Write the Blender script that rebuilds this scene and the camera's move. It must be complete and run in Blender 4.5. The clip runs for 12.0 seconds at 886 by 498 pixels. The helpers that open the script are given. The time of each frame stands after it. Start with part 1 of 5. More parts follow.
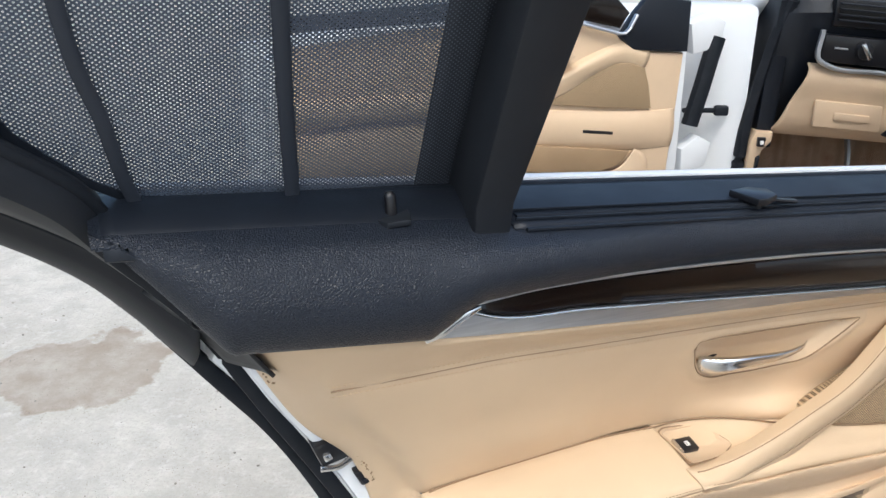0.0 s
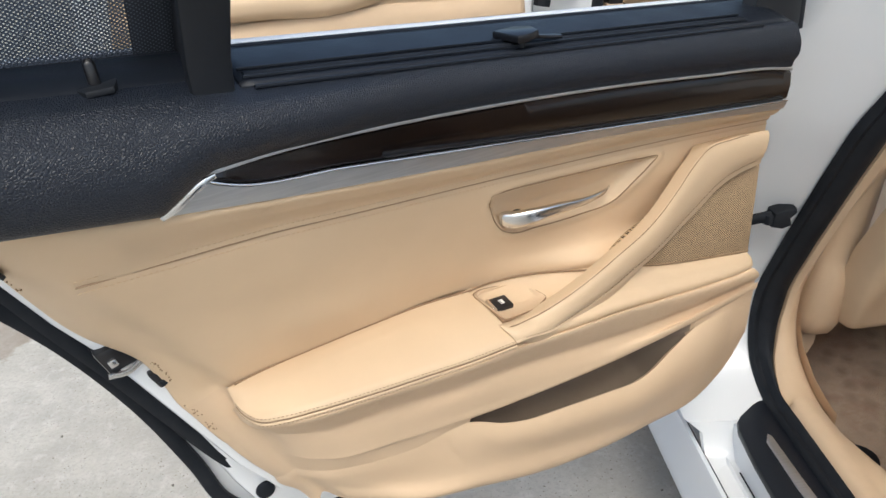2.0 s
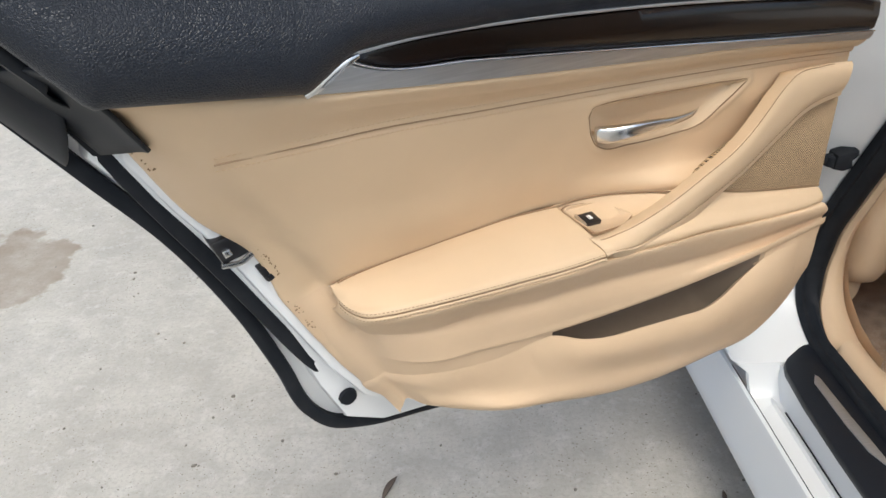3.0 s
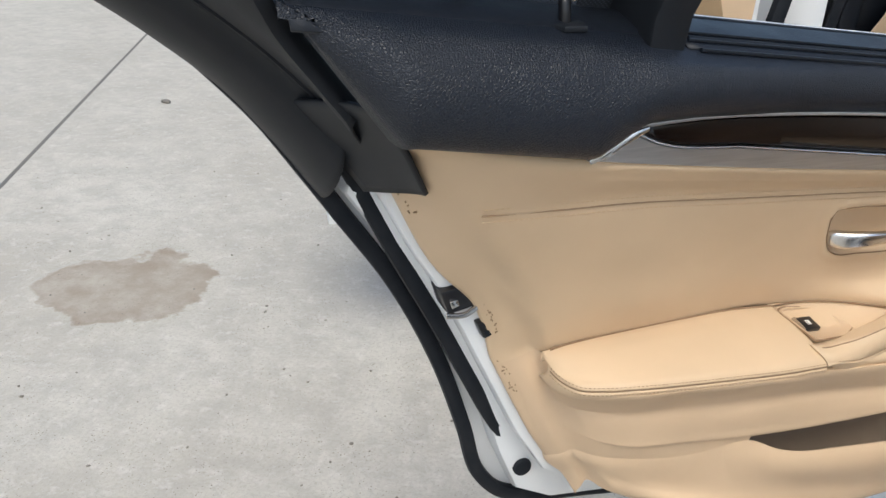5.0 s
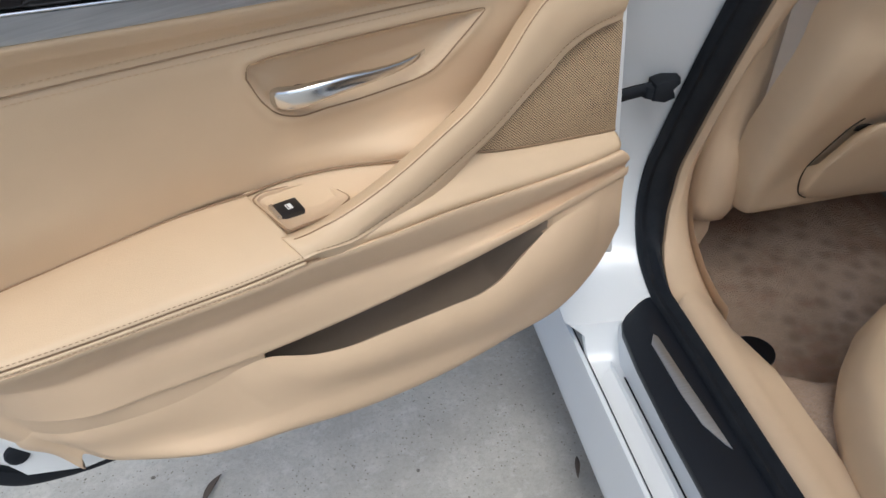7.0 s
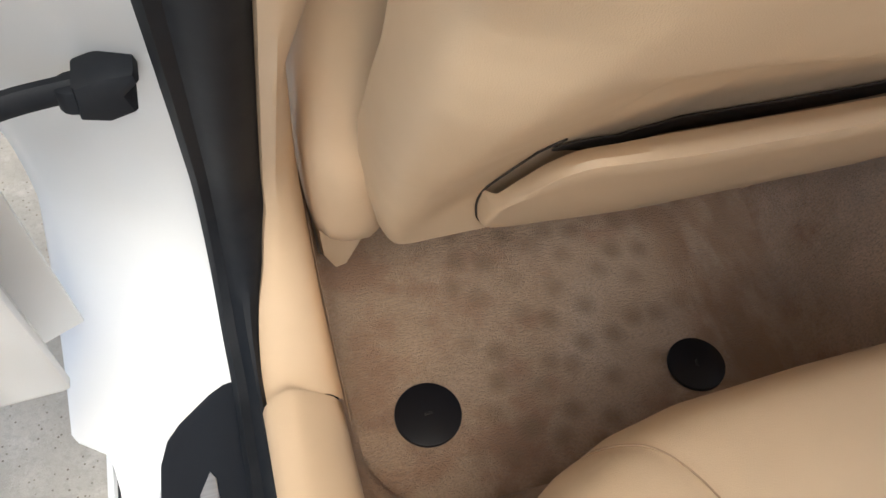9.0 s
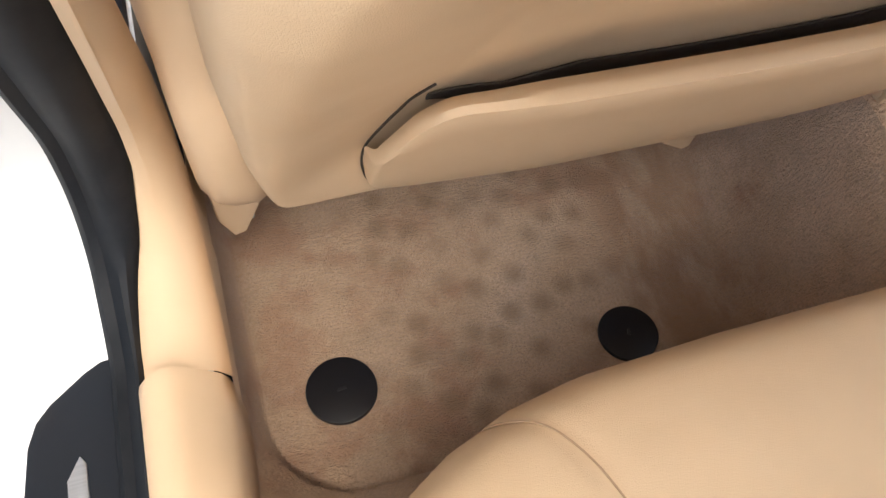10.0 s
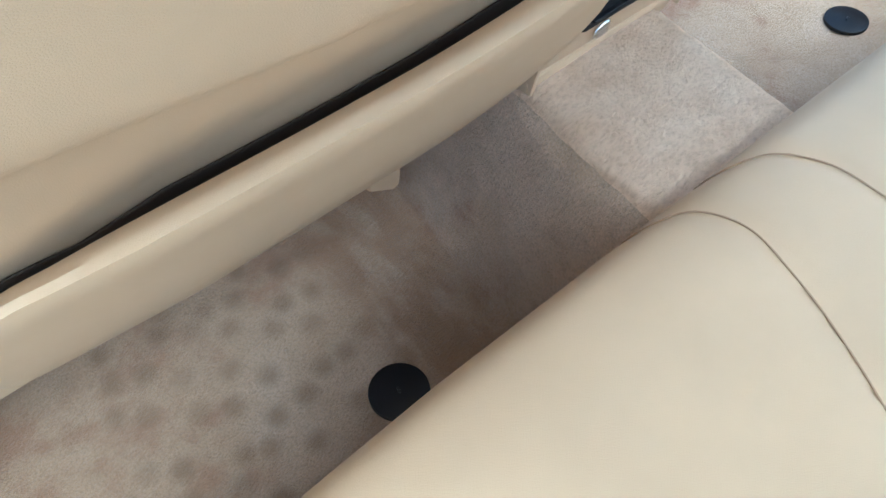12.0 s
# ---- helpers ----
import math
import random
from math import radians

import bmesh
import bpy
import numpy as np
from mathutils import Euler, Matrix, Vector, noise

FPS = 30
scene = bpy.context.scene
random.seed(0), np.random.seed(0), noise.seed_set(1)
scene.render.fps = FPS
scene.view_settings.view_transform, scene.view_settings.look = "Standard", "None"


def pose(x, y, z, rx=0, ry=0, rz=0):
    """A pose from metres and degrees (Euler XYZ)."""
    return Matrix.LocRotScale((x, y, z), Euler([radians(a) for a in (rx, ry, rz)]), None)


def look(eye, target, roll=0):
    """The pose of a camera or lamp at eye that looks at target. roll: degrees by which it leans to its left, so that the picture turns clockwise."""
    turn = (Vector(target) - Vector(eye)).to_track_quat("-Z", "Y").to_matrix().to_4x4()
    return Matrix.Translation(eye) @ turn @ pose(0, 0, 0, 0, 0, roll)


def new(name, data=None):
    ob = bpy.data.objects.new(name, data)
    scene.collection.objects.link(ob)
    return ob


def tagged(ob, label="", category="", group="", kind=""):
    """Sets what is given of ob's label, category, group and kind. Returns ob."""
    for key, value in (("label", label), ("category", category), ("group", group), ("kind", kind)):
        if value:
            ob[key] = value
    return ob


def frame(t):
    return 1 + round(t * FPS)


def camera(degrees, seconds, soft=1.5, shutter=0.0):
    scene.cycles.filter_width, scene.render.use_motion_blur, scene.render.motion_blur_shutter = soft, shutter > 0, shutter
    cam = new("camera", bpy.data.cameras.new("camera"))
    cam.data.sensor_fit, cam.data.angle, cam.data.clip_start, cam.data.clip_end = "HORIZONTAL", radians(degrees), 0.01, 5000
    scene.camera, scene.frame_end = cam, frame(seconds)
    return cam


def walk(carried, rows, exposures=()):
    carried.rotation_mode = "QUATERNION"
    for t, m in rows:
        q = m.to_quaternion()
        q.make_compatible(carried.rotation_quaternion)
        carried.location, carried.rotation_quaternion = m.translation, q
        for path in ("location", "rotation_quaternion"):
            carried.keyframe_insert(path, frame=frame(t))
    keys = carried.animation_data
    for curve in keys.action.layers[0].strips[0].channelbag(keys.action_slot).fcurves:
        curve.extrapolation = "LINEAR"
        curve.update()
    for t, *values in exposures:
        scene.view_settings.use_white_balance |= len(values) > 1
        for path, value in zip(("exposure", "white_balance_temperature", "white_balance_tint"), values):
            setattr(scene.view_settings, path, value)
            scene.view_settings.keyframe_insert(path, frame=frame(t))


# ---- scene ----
cam = camera(59.0, 12.0)

PATH = [
    (0, (-0.588, -0.868, 1.171), (-0.704, 0.967, 0.383), -0.7),
    (0.5, (-0.496, -0.835, 1.161), (-0.51, 0.977, 0.316), -3.1),
    (1, (-0.432, -0.83, 1.154), (-0.369, 0.967, 0.277), -5.5),
    (1.5, (-0.435, -0.845, 1.133), (-0.343, 0.928, 0.212), -5.6),
    (2, (-0.473, -0.865, 1.114), (-0.401, 0.882, 0.144), -5.5),
    (2.5, (-0.512, -0.884, 1.094), (-0.449, 0.839, 0.081), -5.7),
    (3, (-0.567, -0.898, 1.077), (-0.498, 0.815, 0.046), -3.7),
    (3.5, (-0.626, -0.901, 1.075), (-0.577, 0.844, 0.098), -0.5),
    (3.7, (-0.649, -0.897, 1.074), (-0.616, 0.868, 0.133), 0.7),
    (5.3, (-0.682, -0.897, 1.071), (-0.847, 0.898, 0.206), 1.2),
    (5.5, (-0.671, -0.893, 1.058), (-0.793, 0.872, 0.125), 0.4),
    (6, (-0.614, -0.87, 1.041), (-0.588, 0.842, 0.007), -1.9),
    (6.5, (-0.487, -0.81, 1.029), (-0.347, 0.851, -0.076), -4.1),
    (7, (-0.346, -0.741, 1.02), (-0.154, 0.843, -0.186), -5.7),
    (7.5, (-0.279, -0.582, 0.975), (0.139, 0.818, -0.391), -3.9),
    (7.7, (-0.237, -0.512, 0.976), (0.271, 0.794, -0.451), -1.9),
    (9.3, (0.133, -0.281, 0.857), (0.509, 0.802, -0.781), 4.5),
    (9.5, (0.147, -0.284, 0.848), (0.528, 0.788, -0.797), 4.6),
    (10, (0.167, -0.288, 0.839), (0.565, 0.751, -0.823), 4.6),
    (10.5, (0.198, -0.291, 0.839), (0.638, 0.732, -0.823), 4.1),
    (11, (0.249, -0.298, 0.845), (0.749, 0.718, -0.804), 2.7),
    (11.5, (0.281, -0.299, 0.844), (0.865, 0.712, -0.78), 0.8),
    (12, (0.316, -0.303, 0.842), (1.028, 0.638, -0.773), -3.2),
]
EXPOSURES = [
    (0.0, 0.67, 5850, 4), (2.0, 0.5, 6050, 4), (3.0, 0.48, 6100, 4), (5.5, 0.35, 6050, 4), (6.3, 0.3, 5900, 4), (7.5, 0.2, 5600, 4), (9.3, 1.15, 6350, 4), (10.7, 1.48, 6450, 8), (11.05, 1.52, 6100, 5), (11.5, 1.76, 4900, -8), (12.0, 1.74, 4800, -10),
]
walk(cam, [(t, look(eye, target, roll)) for t, eye, target, roll in PATH], EXPOSURES)

# ---- light ----
world = bpy.data.worlds.new("overcast_sky")
scene.world = world
world.use_nodes = True
_wn = world.node_tree.nodes
_sky = _wn.new("ShaderNodeTexSky")
_sky.sky_type, _sky.sun_disc = "NISHITA", False
_sky.sun_elevation, _sky.sun_rotation = radians(58), radians(174)
_sky.air_density, _sky.dust_density, _sky.ozone_density = 1.0, 5.0, 1.0
world.node_tree.links.new(_sky.outputs["Color"], _wn["Background"].inputs["Color"])
_wn["Background"].inputs["Strength"].default_value = 0.16
sun = new("sun", bpy.data.lights.new("sun", "SUN"))
sun.data.energy, sun.data.angle, sun.data.color = 0.8, radians(30), (1.0, 0.96, 0.9)
sun.matrix_world = look((0.5, -4.5, 8.0), (0, 0, 0))


# ---- materials ----
def material(name, rough=0.5, metal=0.0, color=(0.5, 0.5, 0.5), spec=0.5):
    m = bpy.data.materials.new(name)
    m.use_nodes = True
    p = m.node_tree.nodes["Principled BSDF"]
    p.inputs["Base Color"].default_value = (*color, 1)
    p.inputs["Roughness"].default_value = rough
    p.inputs["Metallic"].default_value = metal
    p.inputs["Specular IOR Level"].default_value = spec
    return m, m.node_tree, p


def node(tree, kind, **values):
    n = tree.nodes.new(kind)
    for key, value in values.items():
        n.inputs[key].default_value = value
    return n


def coords(tree):
    return tree.nodes.new("ShaderNodeTexCoord").outputs["Object"]


def ramp(tree, source, *stops):
    r = tree.nodes.new("ShaderNodeValToRGB")
    while len(r.color_ramp.elements) < len(stops):
        r.color_ramp.elements.new(0.5)
    for e, (at, c) in zip(r.color_ramp.elements, stops):
        e.position, e.color = at, (*c, 1)
    tree.links.new(source, r.inputs["Fac"])
    return r.outputs["Color"]


def noise_of(tree, where, scale, detail=4.0, rough=0.55, stretch=None):
    if stretch:
        mp = tree.nodes.new("ShaderNodeMapping")
        mp.inputs["Scale"].default_value = stretch
        tree.links.new(where, mp.inputs["Vector"])
        where = mp.outputs["Vector"]
    n = node(tree, "ShaderNodeTexNoise", Scale=scale, Detail=detail, Roughness=rough)
    tree.links.new(where, n.inputs["Vector"])
    return n.outputs["Fac"]


def mixed(tree, fac, a, b, blend="MIX"):
    m = tree.nodes.new("ShaderNodeMix")
    m.data_type, m.blend_type = "RGBA", blend
    for key, value in (("Factor", fac), ("A", a), ("B", b)):
        sock = [s for s in m.inputs if s.name == key and (s.type == "RGBA" or key == "Factor" and s.type == "VALUE")][0]
        if isinstance(value, (tuple, float, int)):
            sock.default_value = (*value, 1) if isinstance(value, tuple) else value
        else:
            tree.links.new(value, sock)
    return [s for s in m.outputs if s.type == "RGBA"][0]


def math_of(tree, op, a, b=0.0):
    m = tree.nodes.new("ShaderNodeMath")
    m.operation = op
    for i, value in enumerate((a, b)):
        if isinstance(value, (float, int)):
            m.inputs[i].default_value = value
        else:
            tree.links.new(value, m.inputs[i])
    return m.outputs[0]


def bumped(tree, p, height, strength, distance):
    b = node(tree, "ShaderNodeBump", Strength=strength, Distance=distance)
    tree.links.new(height, b.inputs["Height"])
    tree.links.new(b.outputs["Normal"], p.inputs["Normal"])


def leather(name, color, rough, grain, strength, spec=0.4, vary=0.10, depth=0.0006):
    """Grained hide: cell bump at grain per metre, faint wear blotches."""
    m, t, p = material(name, rough, 0, color, spec)
    c = coords(t)
    cell = node(t, "ShaderNodeTexVoronoi", Scale=grain)
    cell.feature = "DISTANCE_TO_EDGE"
    nz = node(t, "ShaderNodeTexNoise", Scale=grain * 0.6, Detail=2.0)
    t.links.new(c, nz.inputs["Vector"])
    add = t.nodes.new("ShaderNodeVectorMath")
    add.operation = "MULTIPLY_ADD"
    t.links.new(nz.outputs["Color"], add.inputs[0])
    add.inputs[1].default_value = (0.9 / grain,) * 3
    t.links.new(c, add.inputs[2])
    t.links.new(add.outputs[0], cell.inputs["Vector"])
    height = ramp(t, cell.outputs["Distance"], (0.0, (0, 0, 0)), (0.25, (1, 1, 1)))
    bumped(t, p, height, strength, depth)
    low = tuple(v * (1 - vary) for v in color)
    high = tuple(min(1, v * (1 + vary * 0.6)) for v in color)
    blot = ramp(t, noise_of(t, c, 9.0, 5.0), (0.3, low), (0.7, high))
    t.links.new(blot, p.inputs["Base Color"])
    t.links.new(ramp(t, noise_of(t, c, 22.0, 3.0), (0.3, (rough - 0.06,) * 3), (0.75, (min(1, rough + 0.08),) * 3)), p.inputs["Roughness"])
    return m


BEIGE = (0.625, 0.465, 0.30)
beige_leather = leather("beige_leather", BEIGE, 0.48, 800, 0.22, 0.35, 0.06)
beige_vinyl = leather("beige_moulded_plastic", (0.61, 0.45, 0.295), 0.52, 1200, 0.18, 0.3, 0.06)
black_leather = leather("black_grained_leather", (0.0085, 0.012, 0.020), 0.42, 540, 0.55, 0.44, 0.15, 0.0006)
navy_plastic = leather("dark_soft_plastic", (0.008, 0.0105, 0.016), 0.42, 1100, 0.12, 0.38, 0.12)
thread_beige, _, _ = material("beige_thread", 0.7, 0, (0.58, 0.41, 0.25))
seam_dark, _, _ = material("seam_shadow_thread", 0.9, 0, (0.27, 0.175, 0.10))
seam_soft, _, _ = material("tan_seam_thread", 0.9, 0, (0.38, 0.26, 0.16))
# near-black colour for the painted shade round the seat's map pocket
gap_dark, _, _ = material("pocket_shade", 0.95, 0, (0.035, 0.024, 0.016))
pocket_grey = leather("dark_pocket_faces", (0.28, 0.22, 0.165), 0.9, 1500, 0.2, 0.1)
piping, _, _ = material("beige_piping", 0.5, 0, (0.50, 0.34, 0.19))

rubber, _t, _p = material("black_rubber", 0.62, 0, (0.016, 0.018, 0.021), 0.22)
_c = coords(_t)
_t.links.new(ramp(_t, noise_of(_t, _c, 35.0, 6.0), (0.35, (0.008, 0.010, 0.014)), (0.8, (0.018, 0.020, 0.024))), _p.inputs["Base Color"])
frame_grey, _t, _p = material("charcoal_frame_plastic", 0.55, 0, (0.05, 0.052, 0.055), 0.32)
_c = coords(_t)
_t.links.new(ramp(_t, noise_of(_t, _c, 20.0, 5.0), (0.35, (0.011, 0.013, 0.017)), (0.8, (0.018, 0.020, 0.024))), _p.inputs["Base Color"])
bumped(_t, _p, noise_of(_t, _c, 900.0, 2.0), 0.15, 0.0004)
black_gloss, _, _ = material("black_plastic", 0.28, 0, (0.01, 0.01, 0.012), 0.5)
disc_black, _t, _p = material("black_disc_plastic", 0.4, 0, (0.008, 0.008, 0.01), 0.3)
bumped(_t, _p, noise_of(_t, coords(_t), 600.0, 3.0), 0.2, 0.0005)

white_paint, _t, _p = material("white_car_paint", 0.28, 0, (0.78, 0.79, 0.79), 0.5)
_c = coords(_t)
_t.links.new(mixed(_t, ramp(_t, noise_of(_t, _c, 14.0, 8.0, 0.65), (0.60, (0, 0, 0)), (0.95, (0.03, 0.03, 0.03))), (0.74, 0.75, 0.755), (0.60, 0.59, 0.55)), _p.inputs["Base Color"])
_p.inputs["Coat Weight"].default_value = 0.4
_p.inputs["Coat Roughness"].default_value = 0.1
_t.links.new(ramp(_t, noise_of(_t, _c, 40.0, 4.0), (0.3, (0.28,) * 3), (0.8, (0.29,) * 3)), _p.inputs["Roughness"])

wood, _t, _p = material("dark_gloss_wood", 0.22, 0, (0.02, 0.01, 0.006), 0.35)
_c = coords(_t)
_g = noise_of(_t, _c, 30.0, 8.0, 0.6, (1.0, 1.0, 5.0))
_t.links.new(ramp(_t, _g, (0.35, (0.003, 0.0018, 0.0016)), (0.5, (0.006, 0.0033, 0.0025)), (0.72, (0.010, 0.0052, 0.0038))), _p.inputs["Base Color"])
_p.inputs["Coat Weight"].default_value = 0.25
_p.inputs["Coat Roughness"].default_value = 0.05

silver, _t, _p = material("satin_aluminium", 0.42, 1.0, (0.55, 0.56, 0.57))
_c = coords(_t)
_t.links.new(ramp(_t, noise_of(_t, _c, 400.0, 3.0, 0.6, (0.03, 1.0, 1.0)), (0.3, (0.56, 0.57, 0.59)), (0.7, (0.70, 0.71, 0.73))), _p.inputs["Base Color"])
chrome, _, _ = material("satin_chrome", 0.2, 1.0, (0.72, 0.72, 0.72))
steel, _t, _p = material("galvanised_steel", 0.4, 1.0, (0.45, 0.45, 0.44))
amber, _, _ = material("white_symbol", 0.5, 0, (0.8, 0.78, 0.74))

carpet, _t, _p = material("taupe_carpet", 0.95, 0, (0.3, 0.23, 0.17), 0.1)
_c = coords(_t)
_soft = noise_of(_t, _c, 9.0, 6.0, 0.6)
_cl = ramp(_t, _soft, (0.35, (0.42, 0.24, 0.14)), (0.47, (0.57, 0.395, 0.255)), (0.58, (0.62, 0.445, 0.30)), (0.68, (0.68, 0.51, 0.37)))
_mp = _t.nodes.new("ShaderNodeMapping")
_mp.inputs["Rotation"].default_value = (0, 0, radians(32))
_t.links.new(_c, _mp.inputs["Vector"])
_v = node(_t, "ShaderNodeTexVoronoi", Scale=25.0, Randomness=0.55)
_v.voronoi_dimensions = "2D"
_t.links.new(_mp.outputs["Vector"], _v.inputs["Vector"])
_sx = _t.nodes.new("ShaderNodeSeparateXYZ")
_t.links.new(_c, _sx.inputs[0])
_zone = math_of(_t, "MULTIPLY", ramp(_t, _sx.outputs[0], (0.19, (0, 0, 0)), (0.27, (1, 1, 1)), (0.48, (1, 1, 1)), (0.56, (0, 0, 0))), ramp(_t, noise_of(_t, _c, 12.0, 3.0), (0.25, (0.35,) * 3), (0.55, (1,) * 3)))
_dot = math_of(_t, "MULTIPLY", _zone, ramp(_t, _v.outputs["Distance"], (0.12, (1, 1, 1)), (0.42, (0, 0, 0))))
_cl = mixed(_t, math_of(_t, "MULTIPLY", _dot, 0.72), _cl, (0.31, 0.200, 0.110))
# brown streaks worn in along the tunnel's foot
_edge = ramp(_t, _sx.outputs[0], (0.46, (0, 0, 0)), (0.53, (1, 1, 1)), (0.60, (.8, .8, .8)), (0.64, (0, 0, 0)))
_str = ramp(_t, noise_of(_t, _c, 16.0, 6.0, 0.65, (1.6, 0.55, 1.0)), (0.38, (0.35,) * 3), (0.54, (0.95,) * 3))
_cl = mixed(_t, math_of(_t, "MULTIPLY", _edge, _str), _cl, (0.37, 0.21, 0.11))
_cl = mixed(_t, math_of(_t, "MULTIPLY", ramp(_t, _sx.outputs[0], (0.60, (0, 0, 0)), (0.65, (.9,) * 3), (0.72, (.9,) * 3), (0.76, (0, 0, 0))), ramp(_t, noise_of(_t, _c, 14.0, 7.0, 0.65, (1.8, 0.7, 1.0)), (.42, (0,) * 3), (.56, (1,) * 3))), _cl, (0.74, 0.53, 0.37))
# browner towards the outer wall, broken up by noise
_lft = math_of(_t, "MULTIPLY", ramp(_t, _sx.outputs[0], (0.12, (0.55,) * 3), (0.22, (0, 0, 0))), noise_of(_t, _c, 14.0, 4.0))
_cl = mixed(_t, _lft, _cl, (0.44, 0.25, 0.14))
_fib = noise_of(_t, _c, 420.0, 5.0, 0.75)
_cl = mixed(_t, ramp(_t, _fib, (0.36, (0.52,) * 3), (0.54, (0, 0, 0))), _cl, (0.28, 0.18, 0.105))
_t.links.new(_cl, _p.inputs["Base Color"])
_wv = noise_of(_t, _c, 130.0, 5.0, 0.65, (1.0, 2.2, 1.0))
bumped(_t, _p, math_of(_t, "ADD", math_of(_t, "MULTIPLY", _fib, 0.8), _wv), 1.0, 0.0050)
_p.inputs["Sheen Weight"].default_value = 0.3

tunnel_carpet, _t, _p = material("pale_tunnel_carpet", 0.95, 0, (0.45, 0.36, 0.28), 0.1)
_c = coords(_t)
_cl = ramp(_t, noise_of(_t, _c, 25.0, 6.0, 0.6), (0.3, (0.80, 0.58, 0.40)), (0.7, (0.96, 0.75, 0.56)))
_pile = noise_of(_t, _c, 200.0, 4.0, 0.7, (0.75, 1.3, 1.0))
_cl = mixed(_t, ramp(_t, _pile, (0.36, (0.35,) * 3), (0.54, (0, 0, 0))), _cl, (0.56, 0.38, 0.24))
_t.links.new(_cl, _p.inputs["Base Color"])
bumped(_t, _p, _pile, 1.0, 0.010)

concrete, _t, _p = material("pale_concrete", 0.85, 0, (0.5, 0.48, 0.44), 0.25)
_c = coords(_t)
_big = noise_of(_t, _c, 1.1, 9.0, 0.62)
_cl = ramp(_t, _big, (0.30, (0.375, 0.345, 0.290)), (0.5, (0.465, 0.435, 0.375)), (0.72, (0.545, 0.515, 0.45)))
_mid = noise_of(_t, _c, 9.0, 8.0, 0.7)
_cl = mixed(_t, ramp(_t, _mid, (0.38, (0.75,) * 3), (0.58, (0, 0, 0))), _cl, (0.38, 0.355, 0.31))
_cl = mixed(_t, ramp(_t, noise_of(_t, _c, 26.0, 6.0, 0.7), (0.52, (0, 0, 0)), (0.68, (0.6,) * 3)), _cl, (0.58, 0.555, 0.50))
_fine = noise_of(_t, _c, 110.0, 6.0, 0.8)
_cl = mixed(_t, ramp(_t, _fine, (0.36, (0.6,) * 3), (0.52, (0, 0, 0))), _cl, (0.33, 0.31, 0.27))
_pv = node(_t, "ShaderNodeTexVoronoi", Scale=34.0)
_t.links.new(_c, _pv.inputs["Vector"])
_cl = mixed(_t, ramp(_t, _pv.outputs["Distance"], (0.040, (0.40,) * 3), (0.075, (0, 0, 0))), _cl, (0.12, 0.10, 0.085))
_pw = node(_t, "ShaderNodeTexVoronoi", Scale=110.0)
_t.links.new(_c, _pw.inputs["Vector"])
_pits = math_of(_t, "MULTIPLY", ramp(_t, _pw.outputs["Distance"], (0.10, (0.8,) * 3), (0.17, (0, 0, 0))), ramp(_t, noise_of(_t, _c, 5.0, 4.0), (0.40, (0, 0, 0)), (0.55, (1,) * 3)))
_cl = mixed(_t, _pits, _cl, (0.13, 0.105, 0.08))
# a dried oily patch with a ragged rim
_off = _t.nodes.new("ShaderNodeVectorMath")
_off.operation = "MULTIPLY_ADD"
_nz = node(_t, "ShaderNodeTexNoise", Scale=4.5, Detail=7.0, Roughness=0.62)
_t.links.new(_c, _nz.inputs["Vector"])
_t.links.new(_nz.outputs["Color"], _off.inputs[0])
_off.inputs[1].default_value = (0.36, 0.36, 0.0)
_t.links.new(_c, _off.inputs[2])
_mp = _t.nodes.new("ShaderNodeMapping")
_mp.vector_type = "TEXTURE"
_mp.inputs["Location"].default_value = (-1.555, 1.15, 0)
_mp.inputs["Rotation"].default_value = (0, 0, radians(-8))
_mp.inputs["Scale"].default_value = (0.26, 0.20, 1)
_t.links.new(_off.outputs[0], _mp.inputs["Vector"])
_len = _t.nodes.new("ShaderNodeVectorMath")
_len.operation = "LENGTH"
_flat = _t.nodes.new("ShaderNodeVectorMath")
_flat.operation = "MULTIPLY"
_flat.inputs[1].default_value = (1, 1, 0)
_t.links.new(_mp.outputs["Vector"], _flat.inputs[0])
_t.links.new(_flat.outputs[0], _len.inputs[0])
_st = ramp(_t, _len.outputs["Value"], (0.0, (0.60,) * 3), (0.75, (0.70,) * 3), (0.92, (0.90,) * 3), (1.03, (0, 0, 0)))
_halo = ramp(_t, _len.outputs["Value"], (0.9, (0.35,) * 3), (2.2, (0, 0, 0)))
_cl = mixed(_t, _halo, _cl, (0.36, 0.32, 0.265))
_cl = mixed(_t, math_of(_t, "MULTIPLY", _st, ramp(_t, _mid, (0.34, (1,) * 3), (0.64, (0.35,) * 3))), _cl, (0.25, 0.195, 0.14))
_t.links.new(_cl, _p.inputs["Base Color"])
bumped(_t, _p, math_of(_t, "ADD", _fine, math_of(_t, "MULTIPLY", _mid, 2.0)), 0.35, 0.004)
joint_mat, _, _ = material("joint_filler", 0.95, 0, (0.15, 0.14, 0.125))
pebble_mat, _t, _p = material("grit", 0.9, 0, (0.2, 0.18, 0.15))
leaf_mat, _, _ = material("dry_leaf", 0.85, 0, (0.10, 0.075, 0.055))
green_mat, _, _ = material("green_leaf", 0.6, 0, (0.02, 0.12, 0.06))
tyre_mat, _, _ = material("tyre_rubber", 0.8, 0, (0.02, 0.02, 0.02))


